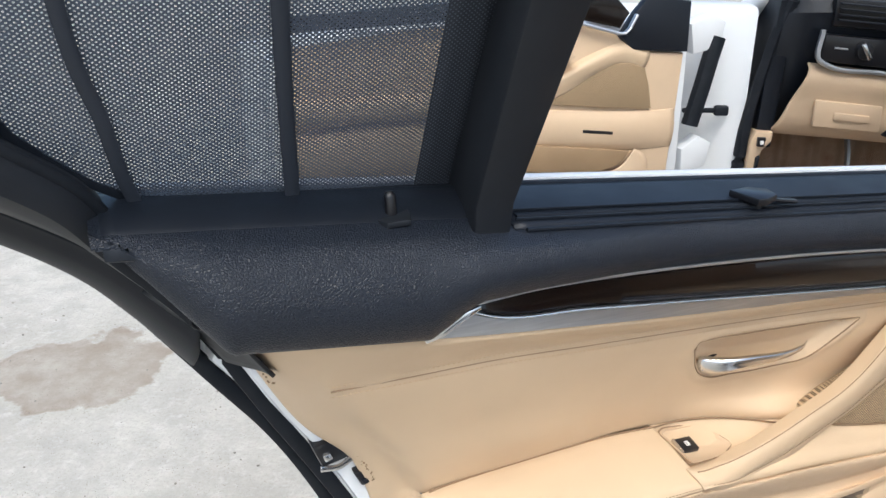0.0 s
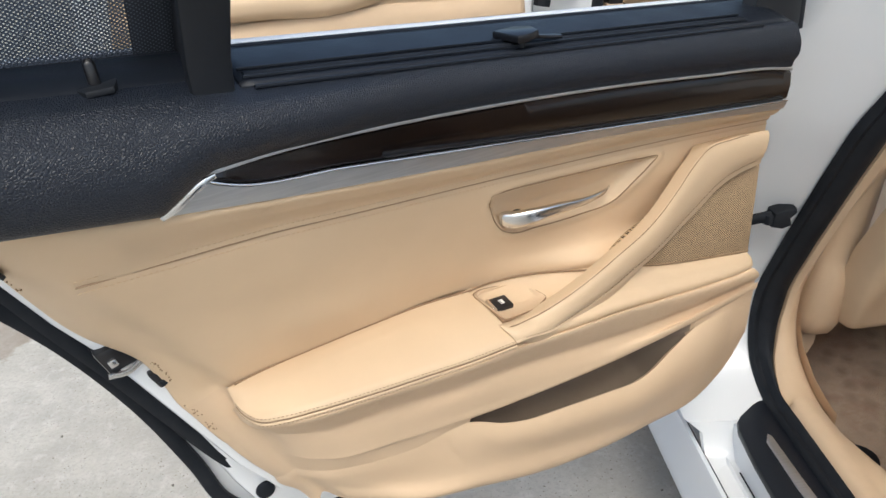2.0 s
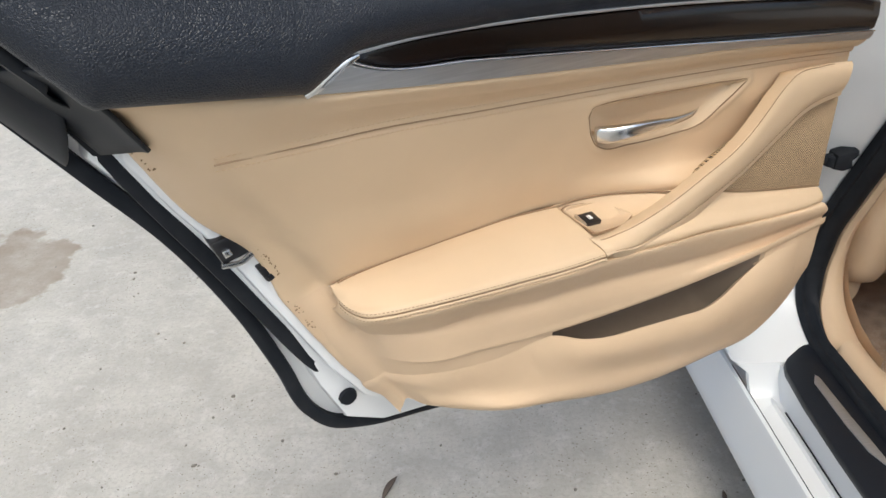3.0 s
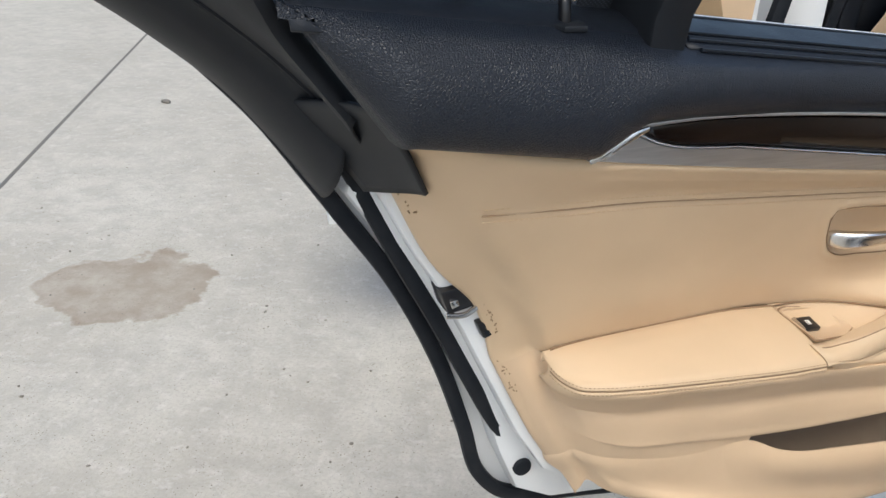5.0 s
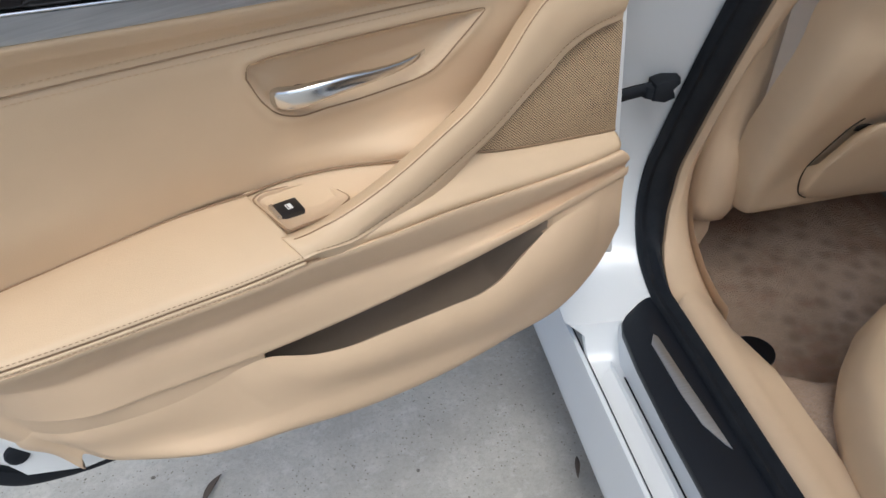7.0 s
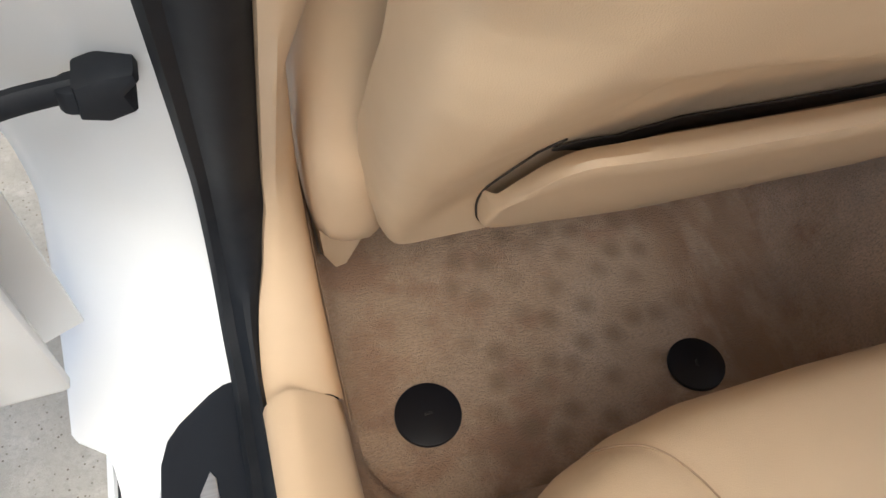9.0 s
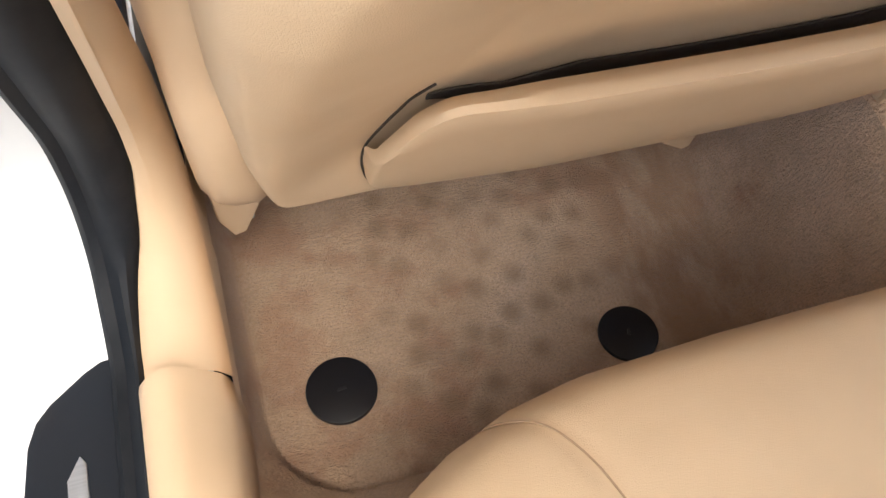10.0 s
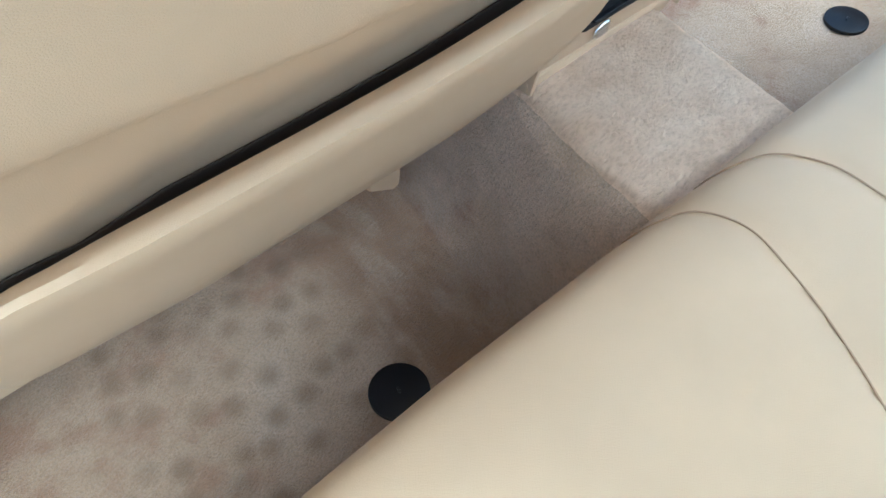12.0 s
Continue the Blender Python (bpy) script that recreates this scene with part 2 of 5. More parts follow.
def dotted(name, base, hole, pitch, radius, turn, clear=False, squash=1.0):
    """A sheet with a regular field of round holes in its x-z plane."""
    m, t, p = material(name, 0.7, 0, base, 0.3)
    s = t.nodes.new("ShaderNodeSeparateXYZ")
    t.links.new(coords(t), s.inputs[0])
    cmb = t.nodes.new("ShaderNodeCombineXYZ")
    t.links.new(s.outputs[0], cmb.inputs[0])
    t.links.new(s.outputs[2], cmb.inputs[1])
    mp = t.nodes.new("ShaderNodeMapping")
    mp.inputs["Rotation"].default_value = (0, 0, radians(turn))
    mp.inputs["Scale"].default_value = (squash, 1, 1)
    t.links.new(cmb.outputs[0], mp.inputs["Vector"])
    v = node(t, "ShaderNodeTexVoronoi", Scale=1.0 / pitch, Randomness=0.0)
    v.voronoi_dimensions = "2D"
    t.links.new(mp.outputs["Vector"], v.inputs["Vector"])
    dots = ramp(t, v.outputs["Distance"], (radius, (1, 1, 1)), (radius + 0.06, (0, 0, 0)))
    if clear:
        mix, tr = t.nodes.new("ShaderNodeMixShader"), t.nodes.new("ShaderNodeBsdfTransparent")
        t.links.new(math_of(t, "MULTIPLY", dots, 0.55), mix.inputs[0])
        t.links.new(p.outputs[0], mix.inputs[1])
        t.links.new(tr.outputs[0], mix.inputs[2])
        t.links.new(mix.outputs[0], t.nodes["Material Output"].inputs["Surface"])
    else:
        t.links.new(mixed(t, dots, base, hole), p.inputs["Base Color"])
        bumped(t, p, math_of(t, "SUBTRACT", 1.0, dots), 0.6, 0.001)
    return m


speaker_mesh = dotted("beige_speaker_grille", (0.60, 0.43, 0.26), (0.03, 0.018, 0.01), 0.0019, 0.33, 45)
shade_mesh = dotted("black_shade_mesh", (0.075, 0.088, 0.115), (0, 0, 0), 0.0019, 0.23, 45, True, 0.75)
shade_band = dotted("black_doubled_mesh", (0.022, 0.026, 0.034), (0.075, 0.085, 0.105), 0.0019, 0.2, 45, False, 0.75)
rib_grey, _, _ = material("shade_rib_plastic", 0.6, 0, (0.030, 0.035, 0.046), 0.3)
glass, _t, _p = material("car_glass", 0.02, 0, (0.9, 0.95, 0.93))
_p.inputs["Transmission Weight"].default_value = 1.0
_p.inputs["IOR"].default_value = 1.02


# ---- mesh helpers ----
def curve(pts, n):
    """A smooth line through control points, n samples evenly by length."""
    p = np.array(pts, float)
    if len(p) == 2:
        return p[0] + np.linspace(0, 1, n)[:, None] * (p[1] - p[0])
    d = np.r_[0, np.cumsum(np.linalg.norm(np.diff(p, axis=0), axis=1) + 1e-9)]
    h = np.diff(d)
    slope = np.diff(p, axis=0) / h[:, None]
    tan = np.vstack([slope[:1], (slope[:-1] * h[1:, None] + slope[1:] * h[:-1, None]) / (h[1:] + h[:-1])[:, None], slope[-1:]])
    s = np.linspace(0, d[-1], n)
    i = np.clip(np.searchsorted(d, s, "right") - 1, 0, len(h) - 1)
    x = ((s - d[i]) / h[i])[:, None]
    hi = h[i][:, None]
    return (2 * x**3 - 3 * x**2 + 1) * p[i] + (x**3 - 2 * x**2 + x) * hi * tan[i] + (3 * x**2 - 2 * x**3) * p[i + 1] + (x**3 - x**2) * hi * tan[i + 1]


def surface(rows, n, per, even=True):
    """A grid through rows of control points: n columns, per steps between neighbouring rows."""
    lines = [curve(r, n) if even else np.array(r) for r in rows]
    total = per * (len(lines) - 1) + 1
    cols = []
    for k in range(n):
        p = np.array([l[k] for l in lines])
        h = np.linalg.norm(np.diff(p, axis=0), axis=1) + 1e-6
        slope = np.diff(p, axis=0) / h[:, None]
        tan = np.vstack([slope[:1], (slope[:-1] * h[1:, None] + slope[1:] * h[:-1, None]) / (h[1:] + h[:-1])[:, None], slope[-1:]])
        out = []
        for j in range(total):
            i = min(j // per, len(lines) - 2)
            x = j / per - i
            out.append((2 * x**3 - 3 * x**2 + 1) * p[i] + (x**3 - 2 * x**2 + x) * h[i] * tan[i] + (3 * x**2 - 2 * x**3) * p[i + 1] + (x**3 - x**2) * h[i] * tan[i + 1])
        cols.append(out)
    return np.array(cols).transpose(1, 0, 2)


def uvw(rows):
    """Door-plan control points (along, up, out) as (along, out, up)."""
    return [[(a, c, b) for a, b, c in r] for r in rows]


def grid_bm(g, wrap=False, caps=False):
    bm = bmesh.new()
    r, c = g.shape[:2]
    vs = [[bm.verts.new(g[i, j]) for j in range(c)] for i in range(r)]
    for i in range(r - 1):
        for j in range(c if wrap else c - 1):
            k = (j + 1) % c
            bm.faces.new((vs[i][j], vs[i][k], vs[i + 1][k], vs[i + 1][j]))
    if caps:
        bm.faces.new(vs[0][::-1])
        bm.faces.new(vs[-1])
    return bm


def tube_bm(path, wide, tall=None, n=12, up=(0, 0, 1), taper=None):
    """A rounded bar along a path; wide and tall are its half-sizes across and along up."""
    p = np.array(path, float)
    tall = tall or wide
    t = np.gradient(p, axis=0)
    t /= np.linalg.norm(t, axis=1)[:, None]
    rows = []
    for i, (q, d) in enumerate(zip(p, t)):
        side = np.cross(d, up)
        side /= np.linalg.norm(side)
        top = np.cross(side, d)
        k = 1.0 if taper is None else np.interp(i / (len(p) - 1), *taper)
        a = np.linspace(0, 2 * math.pi, n, endpoint=False)
        ex = np.sign(np.cos(a)) * np.abs(np.cos(a)) ** 0.75
        ey = np.sign(np.sin(a)) * np.abs(np.sin(a)) ** 0.75
        rows.append(q + (ex * wide * k)[:, None] * side + (ey * tall * k)[:, None] * top)
    return grid_bm(np.array(rows), True, True)


def slab_bm(outline, lo, hi, bevel=0.0, axis="y", steps=2):
    """An outline given in two axes, extruded along the third from lo to hi, with rounded rims."""
    bm = bmesh.new()
    put = {"y": lambda a, b, c: (a, c, b), "z": lambda a, b, c: (a, b, c), "x": lambda a, b, c: (c, a, b)}[axis]
    f = bm.faces.new([bm.verts.new(put(a, b, lo)) for a, b in outline])
    ext = bmesh.ops.extrude_face_region(bm, geom=[f])
    shift = Vector(put(0, 0, hi - lo))
    for v in ext["geom"]:
        if isinstance(v, bmesh.types.BMVert):
            v.co += shift
    bmesh.ops.recalc_face_normals(bm, faces=bm.faces)
    if bevel:
        caps = [f for f in bm.faces if len(f.verts) == len(outline)]
        edges = {e for f in caps for e in f.edges}
        bmesh.ops.bevel(bm, geom=list(edges), offset=bevel, segments=steps, profile=0.5, affect="EDGES", clamp_overlap=True)
    return bm


def box_bm(x0, x1, y0, y1, z0, z1, bevel=0.003, steps=2):
    bm = bmesh.new()
    bmesh.ops.create_cube(bm, size=1)
    for v in bm.verts:
        v.co = ((x0 + x1) / 2 + v.co.x * (x1 - x0), (y0 + y1) / 2 + v.co.y * (y1 - y0), (z0 + z1) / 2 + v.co.z * (z1 - z0))
    if bevel:
        bmesh.ops.bevel(bm, geom=bm.edges[:], offset=bevel, segments=steps, profile=0.5, affect="EDGES")
    return bm


def disc_bm(x, y, z, r, h, n=48, bevel=0.002):
    bm = bmesh.new()
    bmesh.ops.create_cone(bm, cap_ends=True, segments=n, radius1=r, radius2=r, depth=h)
    bmesh.ops.translate(bm, verts=bm.verts, vec=(x, y, z + h / 2))
    top = [e for e in bm.edges if e.verts[0].co.z > z + h * 0.9 and e.verts[1].co.z > z + h * 0.9]
    bmesh.ops.bevel(bm, geom=top, offset=bevel, segments=2, profile=0.5, affect="EDGES")
    return bm


def mesh_object(name, bm, mat, flat=False):
    me = bpy.data.meshes.new(name)
    for f in bm.faces:
        f.smooth = not flat
    bm.to_mesh(me)
    bm.free()
    me.materials.append(mat)
    if not flat:
        me.set_sharp_from_angle(angle=radians(42))
    return new(name, me)


def part(name, bm, mat, parent, label="", flat=False, thick=0.0):
    ob = mesh_object(name, bm, mat, flat)
    ob.parent = parent
    if label:
        ob["label"] = label
    if thick:
        s = ob.modifiers.new("thickness", "SOLIDIFY")
        s.thickness, s.offset = abs(thick), 1 if thick < 0 else -1
    return ob


def thing(name, label, category, m=None, group="", kind=""):
    ob = new(name)
    ob.empty_display_size = 0.1
    if m is not None:
        ob.matrix_world = m
    return tagged(ob, label, category, group, kind)


def stitches_bm(path, step=0.0052, length=0.0034, r=0.0006):
    """Short thread ends one after the other along a line."""
    p = np.array(path, float)
    d = np.r_[0, np.cumsum(np.linalg.norm(np.diff(p, axis=0), axis=1))]
    at = lambda s: np.array([np.interp(s, d, p[:, k]) for k in range(3)])
    verts, faces = [], []
    s = 0.0
    while s + length < d[-1]:
        a, b = at(s), at(s + length)
        t = (b - a) / np.linalg.norm(b - a)
        side = np.cross(t, (0.3, 0.2, 0.9))
        side /= np.linalg.norm(side)
        top = np.cross(side, t)
        k = len(verts)
        for q, f in ((a, 0.5), ((a + b) / 2, 1.2), (b, 0.5)):
            for i, j in ((1, 0), (0, 1), (-1, 0), (0, -1)):
                verts.append(q + f * r * (i * side + j * top))
        for m in (0, 4):
            for i in range(4):
                faces.append((k + m + i, k + m + (i + 1) % 4, k + m + 4 + (i + 1) % 4, k + m + 4 + i))
        s += step
    bm = bmesh.new()
    vs = [bm.verts.new(v) for v in verts]
    for f in faces:
        bm.faces.new([vs[i] for i in f])
    return bm


# ---- ground ----
bm = bmesh.new()
bmesh.ops.create_grid(bm, x_segments=2, y_segments=2, size=400)
ground = mesh_object("ground", bm, concrete, True)
tagged(ground, "pale weathered concrete yard with a dried brown stain", "ground", kind="structure")
joint = mesh_object("expansion_joint", tube_bm([(-1.6, -1.98, 0.0), (-2.6, 1.89, 0.0), (-3.6, 5.76, 0.0), (-5.6, 13.5, 0.0)], 0.009, 0.0022, 8), joint_mat)
tagged(joint, "dark narrow expansion joint across the concrete", "joint", kind="structure")


def ground_bits():
    rnd = random.Random(4)
    bm = bmesh.new()
    for _ in range(420):
        x, y = rnd.uniform(-2.6, 0.0), rnd.uniform(-0.6, 1.9)
        r = rnd.choice((0.0012, 0.0016, 0.002, 0.003)) * rnd.uniform(0.7, 1.4)
        m = Matrix.Translation((x, y, r * 0.4)) @ Matrix.Rotation(rnd.uniform(0, 6), 4, "Z") @ Matrix.Diagonal((r * rnd.uniform(0.8, 1.8), r, r * 0.6, 1))
        bmesh.ops.create_icosphere(bm, subdivisions=1, radius=1, matrix=m)
    ob = mesh_object("grit", bm, pebble_mat, True)
    tagged(ob, "scattered dark grit on the concrete", "grit", kind="stuff")


def fallen_leaf(x, y, turn, length, mat, label):
    rows = []
    for i in range(9):
        s = i / 8
        w = length * 0.10 * math.sin(math.pi * min(1, s * 0.93 + 0.05))
        z = 0.002 + 0.006 * math.sin(s * 3.0)
        rows.append([(length * (s - 0.5), -w, z + w * 0.35), (length * (s - 0.5), 0, z), (length * (s - 0.5), w, z + w * 0.35)])
    ob = mesh_object("leaf", grid_bm(np.array(rows)), mat)
    s = ob.modifiers.new("thickness", "SOLIDIFY")
    s.thickness = 0.0006
    ob.matrix_world = pose(x, y, 0.001, 0, 0, turn)
    tagged(ob, label, "leaf", "fallen leaves")


ground_bits()
fallen_leaf(-0.65, 0.08, 62, 0.06, leaf_mat, "dry curled brown leaf on the concrete")
fallen_leaf(-0.083, -0.014, 75, 0.04, leaf_mat, "dry brown leaf on the concrete beside the sill")
fallen_leaf(-1.38, 0.095, 20, 0.03, green_mat, "small green leaf on the concrete")
bm = bmesh.new()
bmesh.ops.create_icosphere(bm, subdivisions=2, radius=1, matrix=Matrix.Diagonal((0.026, 0.014, 0.012, 1)))
for v in bm.verts:
    v.co *= 1 + 0.25 * noise.noise(v.co * 60)
stone = mesh_object("stone", bm, joint_mat)
stone.location = (-2.41, 2.82, 0.009)
tagged(stone, "small dark stone on the concrete", "stone")


# ---- car body ----
car = thing("car_body", "white sedan body shell with open doors", "car")


def sweep_y(section, y0, y1, n=2):
    ys = np.linspace(y0, y1, n)
    return grid_bm(np.array([[(x, y, z) for x, z in section] for y in ys]), False)


# sill: outer lip, drain channel, step, upright under the plate
sill_section = [(0.02, 0.13), (-0.085, 0.135), (-0.100, 0.142), (-0.104, 0.154), (-0.102, 0.168), (-0.094, 0.205), (-0.088, 0.236), (-0.085, 0.246), (-0.080, 0.248), (-0.0775, 0.244),
                (-0.0765, 0.236), (-0.072, 0.234), (-0.060, 0.236), (-0.050, 0.237), (-0.0465, 0.241), (-0.043, 0.238), (-0.036, 0.237), (-0.032, 0.246), (-0.030, 0.268), (-0.028, 0.282), (0.0, 0.286), (0.075, 0.288), (0.08, 0.2), (0.08, 0.13)]
part("sill", sweep_y(sill_section, -0.66, 1.15, 40), white_paint, car, "white painted door sill with a drain channel")
part("sill_channel_seam", tube_bm([(-0.0775, y, 0.2435) for y in np.linspace(-0.66, 0.05, 20)], 0.0016, 0.0012, 8), rubber, car, "dark sealant seam")
part("sill_channel_seam", tube_bm([(-0.0385, y, 0.2378) for y in np.linspace(-0.66, -0.06, 20)], 0.0013, 0.0010, 8), rubber, car, "dark sealant seam")

# lower centre pillar: white shut face curving from the sill up, facing back and out
PILLAR = [  # height, and how far forward the seal stands there
    (0.286, -0.005), (0.300, 0.040), (0.330, 0.085), (0.375, 0.106), (0.440, 0.106), (0.520, 0.076), (0.600, 0.040), (0.680, 0.002), (0.760, -0.038), (0.900, -0.105), (1.060, -0.170), (1.260, -0.240), (1.340, -0.27)]
pz = curve([(0, y, z) for z, y in PILLAR], 60)


def lean(z):
    """How far the body side has leaned in at a height."""
    return max(0.0, z - 0.31) * 0.066 + max(0.0, z - 0.75) * 0.24 + max(0.0, z - 0.95) * 0.22


def pillar_bm():
    rows = []
    for z, y in ((.2345, -.056), (.238, -.036), (.246, -.023), (.258, -.013), (.270, -.008)):  # foot running out into the sill
        rows.append([(x, y + e, z) for x, e in ((-.0775, .012), (-.0770, .008), (-.0765, .006), (-.076, .004), (-.040, .003), (0, .001), (.030, 0), (.050, -.002), (.064, .004))])
    for _, y, z in pz:
        o, k = lean(z), min(1, max(0, (z - 0.29) / 0.09))
        rows.append([(-0.100 + o, y + 0.10 + 0.05 * k, z), (-0.099 + o, y + 0.075 * k + 0.02, z), (-0.094 + o, y + 0.055 * k + 0.012, z), (-0.080 + o, y + 0.046 * k + 0.008, z), (-0.040 + o, y + 0.030 * k + 0.004, z),
                     (0.0 + o, y + 0.016 * k, z), (0.030 + o, y + 0.004, z), (0.050 + o, y - 0.002, z), (0.064 + o, y + 0.010, z)])
    return grid_bm(np.array(rows))


part("pillar", pillar_bm(), white_paint, car, "white painted centre pillar shut face")


def seal_path(dx, dy, dz):
    """The opening's rim: down the pillar, round the corner and back along the sill."""
    up = [(0.046 + lean(z) + dx, y + dy, z + dz) for _, y, z in pz[::-1]]
    back = [(0.046 + dx, y, 0.292 + dz) for y in np.linspace(-0.03, -0.66, 24)]
    return curve(up[:-1] + back, 150)


def seal_bm():
    p = seal_path(0, 0, 0)
    t = np.gradient(p, axis=0)
    t /= np.linalg.norm(t, axis=1)[:, None]
    rows = []
    for q, d in zip(p, t):
        side = np.array((1.0, 0, 0)) - d * d[0]
        side /= np.linalg.norm(side)
        face = np.cross(side, d)
        if face[1] > 0 or face[2] < -0.5:
            face = -face
        prof = ((-0.019, 0.0), (-0.0185, 0.007), (-0.014, 0.0115), (-0.007, 0.0095), (-0.004, 0.012), (0.004, 0.0175), (0.015, 0.0175), (0.025, 0.012), (0.030, 0.004), (0.032, -0.006))
        k = float(np.interp(q[2], (.293, .345, .410), (.22, .70, 1)))
        prof = [(a * (k if a > 0 else 1), b) for a, b in prof]
        rows.append([q + side * a + face * b for a, b in prof])
    return grid_bm(np.array(rows))


part("door_seal", seal_bm(), rubber, car, "black rubber door opening seal")

# sill plate: dark moulding with a bright inlay, tapering forward into a corner
plate = part("sill_plate", slab_bm([(0.040, -0.66), (0.040, 0.040), (0.034, 0.040), (-0.018, 0.000), (-0.028, -0.012), (-0.034, -0.030), (-0.039, -0.095), (-0.041, -0.20), (-0.036, -0.66)], 0.279, 0.2935, 0.004, "z"), navy_plastic, car, "dark moulded sill plate")
part("inlay", slab_bm([(0.002, -0.046), (0.006, -0.052), (0.009, -0.130), (0.013, -0.200), (0.015, -0.240), (0.010, -0.232), (-0.002, -0.200), (-0.006, -0.150), (-0.007, -0.062)], 0.2925, 0.2950, 0.0008, "z"), silver, plate, "satin metal inlay")

# beige trims inside the seal
trim_section = [(0.047, 0.288), (0.047, 0.306), (0.0505, 0.3145), (0.058, 0.3200), (0.068, 0.3215), (0.0745, 0.3200), (0.0825, 0.3140), (0.094, 0.3030), (0.104, 0.2910), (0.1085, 0.2800), (0.1105, 0.2600), (0.1105, 0.2000)]
rows = []
for k in np.linspace(0, 1, 40):
    row = []
    for x, z in trim_section:
        e = min(1.0, max(0.0, (x - .044) / .028))
        end = -.026 + .018 * math.sqrt(e * (2 - e))
        y = -.66 + (end + .66) * k
        rise = max(0.0, min(1.0, (-.06 - y) / .10)) * max(0.0, x - .078) * 1.0
        row.append((x, y, z + rise))
    rows.append(row)
lid = rows[-1]
rows.append([(x, y + .001, z - .004) for x, y, z in lid])
part("sill_trim", grid_bm(np.array(rows)), beige_vinyl, car, "beige moulded sill trim", thick=0.003)
p = seal_path(0, 0, 0)
tan = np.gradient(p, axis=0)
tan /= np.linalg.norm(tan, axis=1)[:, None]
rows = []
for q, d in zip(p, tan):
    if q[1] < -.012 and q[2] < .31:
        break
    face = np.cross((1.0, 0, 0), d)
    face /= np.linalg.norm(face)
    if face[1] > 0 or face[2] < -0.5:
        face = -face
    k = min(1, max(0, (q[2] - 0.295) / 0.09))
    x0 = q[0] + float(np.interp(q[2], (.293, .345, .410), (.004, .020, .028)))
    x1 = .112 + max(0, q[2] - .6) * .25
    rows.append([np.array((x, q[1], q[2])) + face * f for x, f in ((x0, -.004), (x0 + .002, .012), (x0 + .010, .0165), (x0 * .6 + x1 * .4, .0160), (x0 * .35 + x1 * .65, .013), (x0 * .15 + x1 * .85, .004), (x1, -.010), (x1 + .0005, -.024))])
part("pillar_trim", grid_bm(np.array(rows)), beige_vinyl, car, "beige moulded lower pillar trim")
rows = []
for y in np.linspace(-.03, .115, 30):
    top = float(np.interp(y, (-.03, .0, .04, .085, .106, .115), (.298, .300, .311, .340, .380, .40)))
    rows.append([(.1132, y, top), (.1134, y, .30 if top > .305 else top - .005), (.1134, y, .265)])
part("pillar_trim", grid_bm(np.array(rows)), beige_vinyl, car)
# front of the pillar trim down to the floor, beside the seat
part("sill_trim", sweep_y([(0.1115, 0.36), (0.1120, 0.30), (0.1120, 0.27)], 0.11, 1.0, 20), beige_vinyl, car)

# rear quarter, roof and the far side, which close the car round the camera
part("quarter_panel", slab_bm([(-0.66, 0.14), (-0.68, 0.30), (-0.76, 0.40), (-0.83, 0.58), (-0.93, 0.80), (-1.02, 0.97), (-1.9, 0.99), (-2.35, 0.96), (-2.42, 0.7), (-2.38, 0.3), (-1.75, 0.28), (-1.70, 0.50), (-1.55, 0.64), (-1.35, 0.68), (-1.15, 0.64), (-1.02, 0.50), (-0.97, 0.28), (-0.9, 0.16)], -0.10, -0.03, 0.012, "x"), white_paint, car)
part("quarter_panel", slab_bm([(-0.66, 0.14), (-0.66, 0.97), (-1.9, 0.99), (-2.35, 0.96), (-2.42, 0.7), (-2.38, 0.3), (-1.75, 0.28), (-1.70, 0.50), (-1.55, 0.64), (-1.35, 0.68), (-1.15, 0.64), (-1.02, 0.50), (-0.97, 0.28), (-0.9, 0.16)], 1.59, 1.66, 0.012, "x"), white_paint, car)
rows = []
for y, z, w in ((-0.92, 1.40, 0.51), (-0.7, 1.435, 0.53), (-0.3, 1.46, 0.54), (0.1, 1.455, 0.54), (0.35, 1.43, 0.53), (0.45, 1.41, 0.52)):
    rows.append([(0.78 + w * math.sin(a), y, z - 0.075 + 0.075 * math.cos(a * 0.98)) for a in np.linspace(-1.45, 1.45, 15)])
part("roof", grid_bm(np.array(rows)), white_paint, car, "white roof", thick=0.03)
part("rear_pillar", tube_bm(curve([(-0.045, -0.98, 0.95), (0.05, -1.12, 1.10), (0.16, -1.04, 1.28), (0.27, -0.90, 1.37)], 12), 0.05, 0.03), white_paint, car)
part("rear_pillar", tube_bm(curve([(1.605, -0.98, 0.95), (1.51, -1.12, 1.10), (1.40, -1.04, 1.28), (1.29, -0.90, 1.37)], 12), 0.05, 0.03), white_paint, car)
part("boot_lid", slab_bm([(-0.02, -2.40), (1.58, -2.40), (1.58, -1.6), (-0.02, -1.6)], 0.93, 0.98, 0.02, "z"), white_paint, car)
part("parcel_shelf", slab_bm([(0.0, -1.6), (1.56, -1.6), (1.56, -1.0), (0.0, -1.0)], 0.86, 0.90, 0.01, "z"), navy_plastic, car)
part("far_sill", slab_bm([(-0.66, 0.14), (1.2, 0.14), (1.2, 0.30), (-0.66, 0.30)], 1.47, 1.64, 0.02, "x"), white_paint, car)
part("far_pillar", tube_bm(curve([(1.58, 0.10, 0.28), (1.575, 0.08, 0.5), (1.57, -0.02, 0.9), (1.42, -0.12, 1.2), (1.29, -0.2, 1.42)], 10), 0.045, 0.03), navy_plastic, car)
part("front_pillar", tube_bm(curve([(1.50, 1.25, 0.92), (1.40, 0.90, 1.17), (1.29, 0.44, 1.39)], 10), 0.035, 0.03), white_paint, car)
